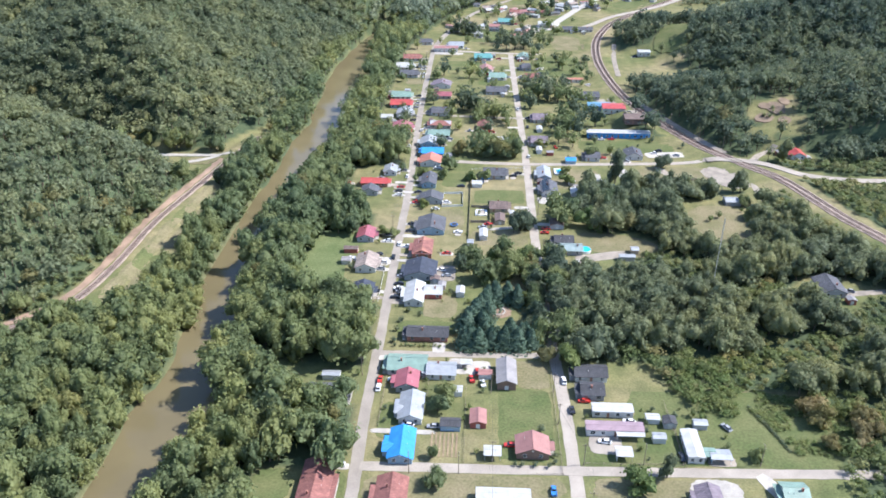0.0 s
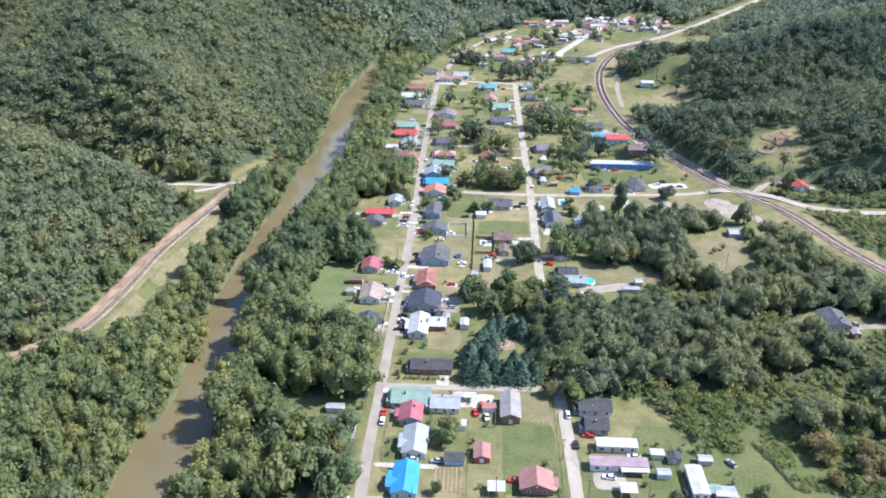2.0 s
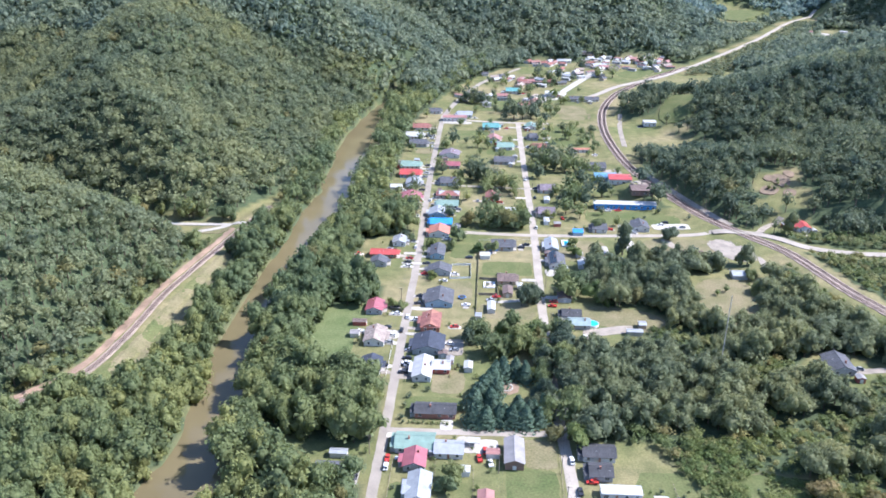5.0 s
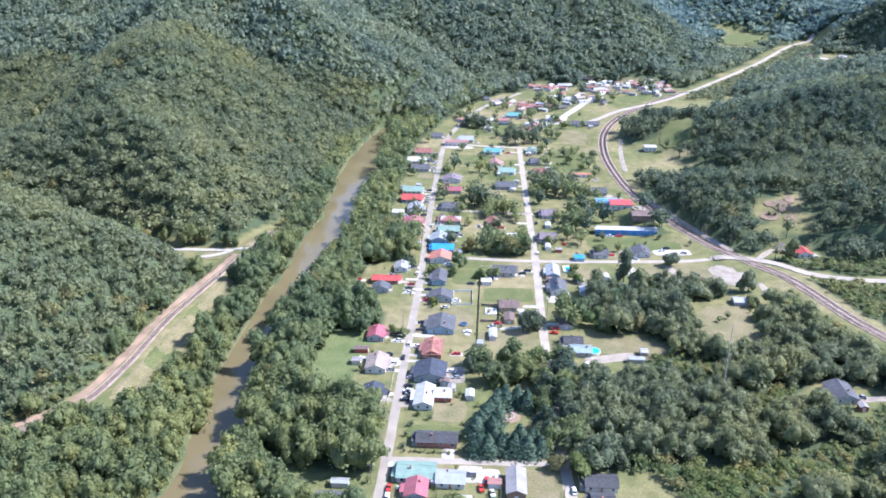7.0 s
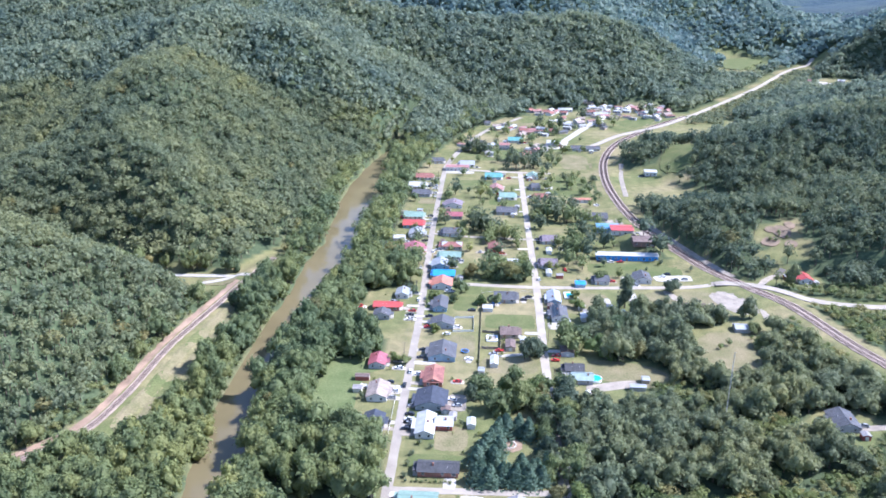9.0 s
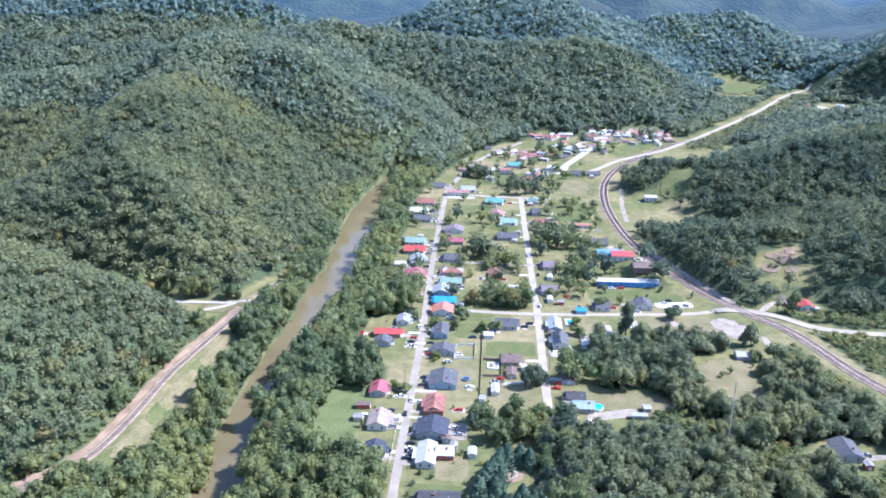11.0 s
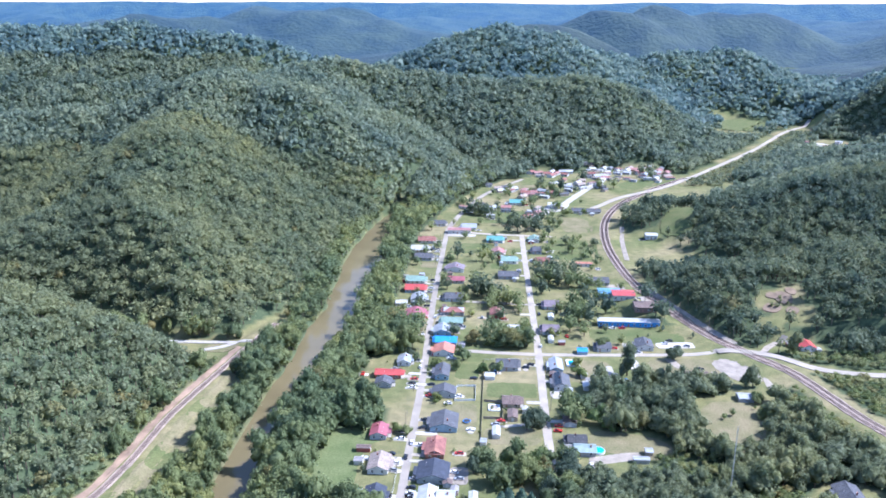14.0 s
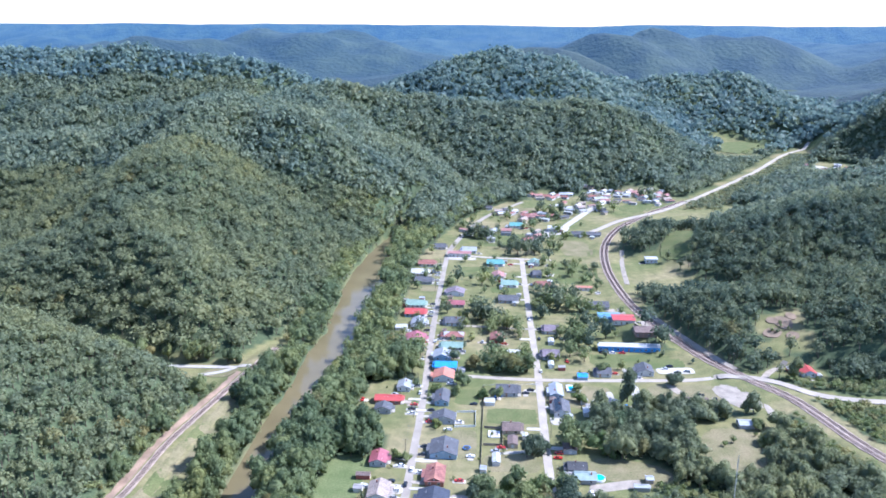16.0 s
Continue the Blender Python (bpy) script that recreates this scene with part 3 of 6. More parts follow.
def railway(name, line, offsets, label):
    """Ballast bed, ties and rails."""
    bed = empty(name, pose(0, 0, 0), label, "railway")
    bed["kind"] = "structure"
    wide = (max(offsets) - min(offsets)) + 4.2
    b = ribbon("ballast", line, wide, 0.35, BALLAST, ragged=0.3)
    b.parent = bed
    p = along(line, 0.75)
    d = np.gradient(p, axis=0)
    d /= np.hypot(d[:, 0], d[:, 1])[:, None]
    side = np.stack([-d[:, 1], d[:, 0]], 1)
    z = land(p[:, 0], p[:, 1]) + 0.36
    for off in offsets:
        c = np.column_stack([p + side * off, z])
        corners = []
        s3, d3 = np.column_stack([side, np.zeros(len(p))]), np.column_stack([d, np.zeros(len(p))])
        up = np.array([0, 0, 0.12])
        for su, du in ((-1.25, -0.13), (1.25, -0.13), (1.25, 0.13), (-1.25, 0.13)):
            corners.append(c + su * s3 + du * d3 + up)
        v = np.stack(corners, 1).reshape(-1, 3)
        low = v - np.array([0, 0, 0.15])
        i = np.arange(len(p)) * 4
        n = len(v)
        f = np.concatenate([np.stack([i, i + 1, i + 2, i + 3], 1)] + [np.stack([i + a, i + b, n + i + b, n + i + a], 1) for a, b in ((0, 1), (1, 2), (2, 3), (3, 0))])
        sheet("ties", np.concatenate([v, low]), f, TIE, bed)["kind"] = "stuff"
        for g in (-0.75, 0.75):
            a = c[::4] + g * s3[::4]
            rail = [a + w * s3[::4] + (0, 0, hz) for w, hz in ((-0.05, 0.1), (-0.05, 0.3), (0.05, 0.3), (0.05, 0.1))]
            m = len(a)
            j = np.arange(m - 1)
            sheet("rail", np.concatenate(rail), np.concatenate([np.stack([k * m + j, k * m + j + 1, (k + 1) * m + j + 1, (k + 1) * m + j], 1) for k in range(3)]), RAIL, bed)
    return bed


railway("railway", RAIL_WEST, (0.0,), "single railway track on pale ballast below a wooded hill")
railway("railway", RAIL_EAST, (-1.9, 1.9), "double railway track curving on brown ballast")

# cut bank above the western track, and the grass verge below it
p = along(RAIL_WEST[2:-1], 3.0)
d = np.gradient(p, axis=0)
d /= np.hypot(d[:, 0], d[:, 1])[:, None]
left = np.stack([-d[:, 1], d[:, 0]], 1)
rows = [np.column_stack([p + left * (off + 0.9 * value_noise(p[:, 0] * 2, p[:, 1] * 2, 7, 60 + k)[:, None] * (k > 0)), land(*(p + left * off).T) + 0.25 + 0.25 * value_noise(p[:, 0] * 3, p[:, 1] * 3, 9, 40 + k)]) for k, off in enumerate((3.0, 4.0, 5.4, 7.2))]
m = len(p)
j = np.arange(m - 1)
bank = sheet("cut_bank", np.concatenate(rows), np.concatenate([np.stack([k * m + j, k * m + j + 1, (k + 1) * m + j + 1, (k + 1) * m + j], 1)[:, ::-1] for k in range(3)]), CLAY)
tagged(bank, "bare clay cut bank along the track", "bank", kind="structure")


# ---- trees ----
def ball(sub):
    bm = bmesh.new()
    bmesh.ops.create_icosphere(bm, subdivisions=sub, radius=1.0)
    v = np.array([tuple(a.co) for a in bm.verts])
    f = np.array([[a.index for a in t.verts] for t in bm.faces])
    bm.free()
    return v, f


BALLS = {s: ball(s) for s in (1, 2, 3)}


def crown(seed, lobes, sub, cards, size, tall=1.0):
    """A leafy crown of radius about 1 on the origin: boughs massed round a heart, leaf sprays standing off them. Corners and triangles."""
    rng = np.random.default_rng(seed)
    V, T, base = [], [], 0
    v, f = BALLS[sub]
    sparse = lobes < 4                                # far crowns: sprays standing in the air round a small heart
    spots = [(np.array([0, 0, 0.0]), 0.5 if sparse else 0.6)]
    squash = rng.uniform(0.8, 1.2, 2)
    for k in range(lobes - 1):
        a, z = k * 2.4 + rng.uniform(-0.6, 0.6), rng.uniform(-0.72, 0.78)
        out = math.sqrt(1 - z * z) * rng.uniform(0.42, 0.8)
        spots.append((np.array([out * math.cos(a) * squash[0], out * math.sin(a) * squash[1], z]), rng.uniform(1.05, 1.7) / math.sqrt(lobes) * (0.85 if lobes < 9 else 1.0)))
    for c, r in spots:
        w = v * (r * rng.uniform(0.76, 1.2, (len(v), 1))) + c
        V.append(w)
        T.append(f + base)
        base += len(v)
    if cards:
        share = np.array([r * r for _, r in spots])
        pick = rng.choice(len(spots), cards, p=share / share.sum())
        u = rng.normal(size=(cards, 3))
        u[:, 2] = np.where(u[:, 2] < -0.4, -u[:, 2], u[:, 2])
        u /= np.linalg.norm(u, axis=1)[:, None]
        c = np.array([spots[i][0] for i in pick]) + u * np.array([spots[i][1] for i in pick])[:, None] * rng.uniform(*((1.1, 2.0) if sparse else (0.85, 1.4)), (cards, 1))
        nrm = u + rng.normal(size=u.shape) * 0.75 + (0, 0, 0.35)
        nrm /= np.linalg.norm(nrm, axis=1)[:, None]
        a = np.cross(nrm, rng.normal(size=u.shape))
        a /= np.linalg.norm(a, axis=1)[:, None]
        b = np.cross(nrm, a)
        k = size * rng.uniform(0.6, 1.4, (cards, 1))
        quad = np.stack([c - a * k, c - b * k * 0.8 + nrm * k * 0.25, c + a * k, c + b * k * 0.8 + nrm * k * 0.2], 1)
        i = base + np.arange(cards) * 4
        V.append(quad.reshape(-1, 3))
        T += [np.stack([i, i + 1, i + 2], 1), np.stack([i, i + 2, i + 3], 1)]
    V = np.concatenate(V)
    # an outline that bulges and draws in, narrowing towards the top
    a, p = np.arctan2(V[:, 1], V[:, 0]), rng.uniform(0, 6.28, 3)
    k = 1 + 0.16 * np.sin(2 * a + p[0]) + 0.13 * np.sin(3 * a + p[1] + 2 * V[:, 2]) + 0.08 * np.sin(5 * a + p[2])
    V[:, :2] *= (k * (1.06 - 0.24 * np.clip(V[:, 2], -0.5, 1)))[:, None]
    V[:, 2] *= tall
    return V, np.concatenate(T)


def conifer(seed, cards, size):
    """A pine or spruce crown: whorls of drooping sprays round a cone of height 2."""
    rng = np.random.default_rng(seed)
    h = rng.uniform(0, 1, cards) ** 0.8
    ang = rng.uniform(0, 6.2832, cards)
    tier = np.floor(h * 9) / 9
    r = (1 - h) * (0.72 + 0.3 * np.sin(ang * 3 + tier * 40) * 0.5 + 0.3 * (h * 9 - np.floor(h * 9) < 0.45)) + 0.05
    c = np.stack([r * np.cos(ang), r * np.sin(ang), h * 2.0], 1)
    out = np.stack([np.cos(ang), np.sin(ang), np.full(cards, 0.5)], 1) + rng.normal(size=(cards, 3)) * 0.35
    out /= np.linalg.norm(out, axis=1)[:, None]
    a = np.cross(out, (0, 0, 1.0) + rng.normal(size=(cards, 3)) * 0.3)
    a /= np.linalg.norm(a, axis=1)[:, None]
    b = np.cross(out, a)
    k = size * rng.uniform(0.6, 1.3, (cards, 1))
    quad = np.stack([c - a * k, c - b * k * 0.6, c + a * k, c + b * k * 0.9 - out * k * 0.2], 1).reshape(-1, 3)
    i = np.arange(cards) * 4
    n = 10
    t = np.linspace(0, 6.2832, n, endpoint=False)
    cone = np.concatenate([np.stack([0.62 * np.cos(t), 0.62 * np.sin(t), np.full(n, 0.02)], 1), [[0, 0, 1.9], [0, 0, 0.02]]])
    j = np.arange(n)
    ct = np.concatenate([np.stack([j, (j + 1) % n, np.full(n, n)], 1), np.stack([(j + 1) % n, j, np.full(n, n + 1)], 1)])
    return np.concatenate([cone, quad]), np.concatenate([ct, n + 2 + np.stack([i, i + 1, i + 2], 1), n + 2 + np.stack([i, i + 2, i + 3], 1)])


NEAR_CROWNS = [crown(100 + k, 6, 1, 440, 0.095, 1.2) for k in range(10)]
MID_CROWNS = [crown(200 + k, 1, 1, 80, 0.14, 1.35) for k in range(12)]
FAR_CROWNS = [crown(300 + k, 1, 1, 22, 0.25, 1.5) for k in range(10)]
DISTANT_CROWNS = [crown(400 + k, 1, 1, 11, 0.36, 1.6) for k in range(10)]


def scatter(seed, spacing, y0, y1, x0, x1, mask):
    """Jittered points of a grid where the mask holds and the valley's view reaches."""
    rng = np.random.default_rng(seed)
    gx, gy = np.meshgrid(np.arange(x0, x1, spacing), np.arange(y0, y1, spacing * 0.87))
    gx = gx + (np.arange(gx.shape[0]) % 2)[:, None] * spacing / 2
    x = (gx + rng.uniform(-0.38, 0.38, gx.shape) * spacing).ravel()
    y = (gy + rng.uniform(-0.38, 0.38, gx.shape) * spacing).ravel()
    k = (np.abs(x + 20) < 0.64 * y + 45) & mask(x, y)
    return x[k], y[k]


def woods(name, label, x, y, shapes, radius, height, mat, seed, trunks=True):
    """A stand of trees too many to count, as one mesh."""
    if not len(x):
        return None
    rng = np.random.default_rng(seed)
    ground_z = land(x, y)
    kind = rng.integers(0, len(shapes), len(x))
    bulge = 0.42 if shapes is NEAR_CROWNS else 0.35
    V, T, tint, base = [], [], [], 0
    r = radius * (0.6 + 0.85 * rng.uniform(0, 1, len(x)) ** 1.6)
    tall = height * (0.55 * r / radius + rng.uniform(0.3, 0.62, len(x)))
    turn = rng.uniform(0, 6.2832, len(x))
    tone = rng.uniform(0, 1, len(x))
    for k, (v, f) in enumerate(shapes):
        i = np.flatnonzero(kind == k)
        if not len(i):
            continue
        c, s = (np.cos(turn[i]) * r[i])[:, None], (np.sin(turn[i]) * r[i])[:, None]
        w = np.empty((len(i), len(v), 3))
        w[:, :, 0] = v[:, 0] * c - v[:, 1] * s + x[i, None]
        w[:, :, 1] = v[:, 0] * s + v[:, 1] * c + y[i, None]
        w[:, :, 2] = v[:, 2] * tall[i, None] * bulge + (ground_z[i] + tall[i] * (0.94 - bulge))[:, None]
        V.append(w.reshape(-1, 3))
        T.append((f[None] + base + np.arange(len(i))[:, None, None] * len(v)).reshape(-1, 3))
        tint.append(np.repeat(tone[i], len(v)))
        base += len(i) * len(v)
    ob = sheet(name, np.concatenate(V), np.concatenate(T), mat, smooth=True)
    ob.data.attributes.new("tint", "FLOAT", "POINT").data.foreach_set("value", np.concatenate(tint).astype(np.float32))
    tagged(ob, label, "woods", kind="stuff")
    if trunks:
        a = np.linspace(0, 6.2832, 5, endpoint=False)
        ring = np.stack([np.cos(a), np.sin(a)], 1)
        V = []
        for i in range(len(x)):
            low = np.column_stack([ring * 0.32 + (x[i], y[i]), np.full(5, ground_z[i] - 0.3)])
            top = np.column_stack([ring * 0.16 + (x[i], y[i]), np.full(5, ground_z[i] + tall[i] * 0.5)])
            V += [low, top]
        j = np.arange(5)
        q = np.stack([j, (j + 1) % 5, 5 + (j + 1) % 5, 5 + j], 1)
        sheet("trunks", np.concatenate(V), (q[None] + np.arange(len(x))[:, None, None] * 10).reshape(-1, 4), BARK, ob)["kind"] = "stuff"
    return ob


def flat_woods(x, y):
    return woodland(x, y) & (land(x, y) < 2.2) & ~thicket(x, y)


def hill_woods(x, y):
    return woodland(x, y) & (land(x, y) >= 2.2)


def low_scrub(x, y):
    return woodland(x, y) & thicket(x, y)


def edge_scrub(x, y):
    """Bushes at the foot of the western hill and along the water."""
    west_x = np.interp(y, [p[1] for p in RAIL_WEST], [p[0] for p in RAIL_WEST])
    d = near_line(x, y, WEST_LINE)
    river = river_way(x, y)
    foot = (x < west_x) & (d > 7.0) & (d < 14) & (y > 240) & (y < 440)
    return foot | ((river > 13.0) & (river < 16.5) & (y < 640))


def road_scrub(x, y):
    """Low growth beside the highway."""
    return (near_line(x, y, [(a + 15, b - 19) for a, b in HIGHWAY[2:]]) < 24) & (near_line(x, y, HIGHWAY) > 9) & (y > 960)


HOUSE_SPOTS = []


# ---- houses ----
def gable_body(w, d, h, rise):
    """Walls with gables, ridge along y."""
    bm = bmesh.new()
    a = [bm.verts.new((sx * w / 2, -d / 2, z)) for sx, z in ((-1, -0.3), (1, -0.3), (1, h))] + [bm.verts.new((0, -d / 2, h + rise)), bm.verts.new((-w / 2, -d / 2, h))]
    b = [bm.verts.new((v.co.x, d / 2, v.co.z)) for v in a]
    bm.faces.new(a)
    bm.faces.new(b[::-1])
    for i in range(5):
        bm.faces.new((a[(i + 1) % 5], a[i], b[i], b[(i + 1) % 5]))
    bmesh.ops.recalc_face_normals(bm, faces=bm.faces)
    return bm


def roof_slope(w, d, h, rise, side, eave=0.4, thick=0.14):
    """One slope of a gable roof, ridge along y; side -1 or 1."""
    bm = bmesh.new()
    k = rise / (w / 2)
    xo, zo = side * (w / 2 + eave), h - k * eave + 0.05
    top = h + rise + 0.05
    y0, y1 = -d / 2 - eave, d / 2 + eave
    lower = [(0, y0, top), (xo, y0, zo), (xo, y1, zo), (0, y1, top)]
    v = [bm.verts.new(p) for p in lower] + [bm.verts.new((x, y, z + thick)) for x, y, z in lower]
    for f in ((0, 1, 2, 3), (7, 6, 5, 4), (0, 4, 5, 1), (1, 5, 6, 2), (2, 6, 7, 3), (3, 7, 4, 0)):
        bm.faces.new([v[i] for i in f])
    bmesh.ops.recalc_face_normals(bm, faces=bm.faces)
    return bm


def hip_roof(w, d, h, rise, eave=0.45, thick=0.16):
    bm = bmesh.new()
    r = max(d / 2 - w / 2, 0.6)
    x, y, z = w / 2 + eave, d / 2 + eave, h - 0.1
    base = [bm.verts.new(p) for p in ((-x, -y, z), (x, -y, z), (x, y, z), (-x, y, z))]
    rim = [bm.verts.new((v.co.x, v.co.y, z + thick)) for v in base]
    a, b = bm.verts.new((0, -r, h + rise)), bm.verts.new((0, r, h + rise))
    bm.faces.new(base[::-1])
    for i in range(4):
        bm.faces.new((base[i], base[(i + 1) % 4], rim[(i + 1) % 4], rim[i]))
    bm.faces.new((rim[0], rim[1], a))
    bm.faces.new((rim[2], rim[3], b))
    bm.faces.new((rim[1], rim[2], b, a))
    bm.faces.new((rim[3], rim[0], a, b))
    return bm


def frame_mesh(w, h):
    bm = bmesh.new()
    t = 0.1
    box(bm, -w / 2 - t, -0.06, -t, w / 2 + t, 0.02, 0)
    box(bm, -w / 2 - t, -0.06, h, w / 2 + t, 0.02, h + t)
    box(bm, -w / 2 - t, -0.06, 0, -w / 2, 0.02, h)
    box(bm, w / 2, -0.06, 0, w / 2 + t, 0.02, h)
    box(bm, -w / 2, -0.05, h / 2 - 0.04, w / 2, 0.02, h / 2 + 0.04)
    return bm


SHARED = {}


def shared(key, build, mat):
    if key not in SHARED:
        me = bpy.data.meshes.new(key)
        bm = build()
        bm.to_mesh(me)
        bm.free()
        me.materials.append(mat)
        SHARED[key] = me
    return SHARED[key]


def fixed(name, me, parent, m):
    ob = new(name, me)
    ob.parent = parent
    ob.matrix_basis = m
    return ob


def window(parent, x, y, z, face, wide=1.0, high=1.2):
    """A sash window in the wall that faces face degrees (0: -y)."""
    w = fixed("window", shared("window_frame_%.1f" % wide, lambda: frame_mesh(wide, high), TRIM), parent, pose(x, y, z, 0, 0, face))
    fixed("pane", shared("window_pane_%.1f" % wide, lambda: boxed(-wide / 2, -0.025, 0, wide / 2, 0.01, high), GLASS), w, pose(0, 0, 0))


def door(parent, x, y, face):
    fixed("door", shared("house_door", lambda: boxed(-0.45, -0.05, 0.1, 0.45, 0.02, 2.15), DOOR_PAINT), parent, pose(x, y, 0, 0, 0, face))


LOOKS = {"teal_roof": "pale teal metal roof", "pale_metal": "pale grey metal roof", "crimson_roof": "crimson metal roof", "blue_roof": "bright blue metal roof",
         "pink_roof": "faded red metal roof", "mauve_metal": "faded mauve metal roof", "white_metal": "white metal roof", "grey_metal": "weathered grey metal roof", "red_metal": "bright red metal roof",
         "turquoise_roof": "turquoise metal roof", "pale_blue_roof": "pale blue metal roof", "orange_roof": "orange metal roof", "sage_metal": "grey-green metal roof",
         "dark_shingle": "charcoal shingle roof", "slate_shingle": "slate-grey shingle roof", "navy_shingle": "dark navy shingle roof", "red_shingle": "worn red shingle roof",
         "brown_shingle": "brown shingle roof", "tan_shingle": "tan shingle roof", "purple_shingle": "purplish-grey shingle roof", "solar_roof": "charcoal roof with solar panels"}
SIDES = {"white_siding": "white siding", "grey_siding": "grey siding", "blue_siding": "light blue siding", "red_siding": "red siding", "brown_siding": "brown siding",
         "tan_siding": "tan siding", "bright_blue": "bright blue walls", "brick": "red brick walls"}
serial = [0]


def house(x, y, w, d, ridge_axis, roof, wall, style="house", turn=0.0, street=0, wing=0, hip=False):
    """A house with its parts. w across x, d along y; the ridge runs along ridge_axis. street: -1 or 1, the side with the porch."""
    serial[0] += 1
    rng = random.Random(serial[0] * 7 + 1)
    HOUSE_SPOTS.append((x, y, max(w, d) / 2))
    swap = ridge_axis == "x"
    a, b = (d, w) if swap else (w, d)                 # a across the ridge, b along it
    h = {"house": 2.6, "barn": 3.2, "mobile": 2.7, "shed": 2.2, "carport": 2.3, "shop": 3.6}[style]
    pitch = {"house": 0.42, "barn": 0.4, "mobile": 0.14, "shed": 0.32, "carport": 0.16, "shop": 0.13}[style]
    rise = min(a / 2 * pitch, 2.3)
    kinds = {"house": ("house", "house"), "barn": ("barn", "barn"), "mobile": ("mobile_home", "mobile home"), "shed": ("shed", "shed"), "carport": ("carport", "carport"), "shop": ("shop_building", "building")}
    name, cat = kinds[style]
    z = float(land(x, y))
    what = {"house": "single-storey house", "barn": "long low barn", "mobile": "long mobile home", "shed": "small garden shed", "carport": "open carport", "shop": "low commercial building"}[style]
    home = empty(name, pose(x, y, z, 0, 0, turn + (90 if swap else 0)), "%s with %s and %s" % (what, SIDES[wall], LOOKS[roof]), cat, {"house": "houses of the town", "shed": "garden sheds"}.get(style, ""))
    rm, wm = ROOF[roof], WALL[wall]
    if style == "carport":
        for sx in (-1, 1):
            for sy in (-1, 1):
                part("post", boxed(sx * (a / 2 - 0.15) - 0.06, sy * (b / 2 - 0.2) - 0.06, 0, sx * (a / 2 - 0.15) + 0.06, sy * (b / 2 - 0.2) + 0.06, h + 0.1), TRIM, home)
        part("wall", boxed(-a / 2 + 0.1, b / 2 - 0.25, 0, a / 2 - 0.1, b / 2 - 0.18, h), wm, home)
    else:
        part("wall", gable_body(a, b, h, rise), wm, home)
    if hip:
        part("roof", hip_roof(a, b, h, rise), rm, home)
    else:
        eave = 0.25 if style in ("shed", "mobile", "carport") else 0.5
        for s in (-1, 1):
            part("roof_slope", roof_slope(a, b, h, rise, s, eave), rm, home)
        part("ridge_cap", boxed(-0.14, -b / 2 - eave, h + rise + 0.16, 0.14, b / 2 + eave, h + rise + 0.24), rm, home)
    if style in ("house", "mobile", "shop"):
        zs = 0.95
        n = max(2, int(b / 3.4))
        near = y < 760
        for s, face in ((-1, -90), (1, 90)) if near else ((-1, -90),) if swap else ():
            for i in range(n):
                yy = -b / 2 + (i + 0.5) * b / n + rng.uniform(-0.3, 0.3)
                if i == n // 2:
                    door(home, s * (a / 2 + 0.012), yy + 0.1, face)
                else:
                    window(home, s * (a / 2 + 0.012), yy, zs, face, rng.choice((1.0, 1.6)))
        for s, face in ((-1, 0), (1, 180)) if near else () if swap else ((-1, 0),):
            for xx in ((-a / 4, a / 4) if a > 5 else (0,)):
                window(home, xx, s * (b / 2 + 0.012), zs, face)
        if style == "house" and a > 6.5 and near:
            for s, face in ((-1, 0), (1, 180)):
                fixed("gable_vent", shared("gable_vent", lambda: boxed(-0.3, -0.05, 0, 0.3, 0.02, 0.5), TRIM), home, pose(0, s * (b / 2 + 0.012), h + rise * 0.35, 0, 0, face))
    elif style in ("shed", "barn"):
        fixed("door", shared("shed_door", lambda: boxed(-0.7, -0.05, 0.05, 0.7, 0.02, 1.9), TRIM), home, pose(0, -b / 2 - 0.012, 0))
    if style == "house":
        if rng.random() < 0.55:
            cx, cy = rng.choice((-1, 1)) * a * 0.14, rng.uniform(-0.3, 0.3) * b
            part("chimney", boxed(cx - 0.3, cy - 0.3, h, cx + 0.3, cy + 0.3, h + rise + 0.8), BRICK, home, "red brick chimney")
        for k in range(2 if y < 760 else 0):
            cy = rng.uniform(-0.4, 0.4) * b
            cx = rng.choice((-1, 1)) * a * 0.25
            part("vent_pipe", tube(bmesh.new(), (cx, cy, h + rise * 0.3), (cx, cy, h + rise * 0.5 + 0.75), 0.06, 0.06, 6), TRIM, home)
        if street:
            # porch on the street side, in the house's own axes
            if swap:
                px, face = 0, 0
                y0, y1 = (-b / 2 - 2.0, -b / 2) if street > 0 else (b / 2, b / 2 + 2.0)
                x0, x1 = -a / 2 + 0.6, a / 2 - 0.6
            else:
                x0, x1 = (a / 2, a / 2 + 2.0) if street > 0 else (-a / 2 - 2.0, -a / 2)
                y0, y1 = -b / 4, b / 4
            porch = part("porch", boxed(x0, y0, -0.2, x1, y1, 0.32), CONCRETE, home, "low concrete porch")
            part("porch_roof", boxed(x0 - 0.15, y0 - 0.15, 2.36, x1 + 0.15, y1 + 0.15, 2.5), rm, home)
            for px in (x0 + 0.15, x1 - 0.15):
                for py in (y0 + 0.15, y1 - 0.15):
                    part("porch_post", boxed(px - 0.06, py - 0.06, 0.3, px + 0.06, py + 0.06, 2.36), TRIM, home)
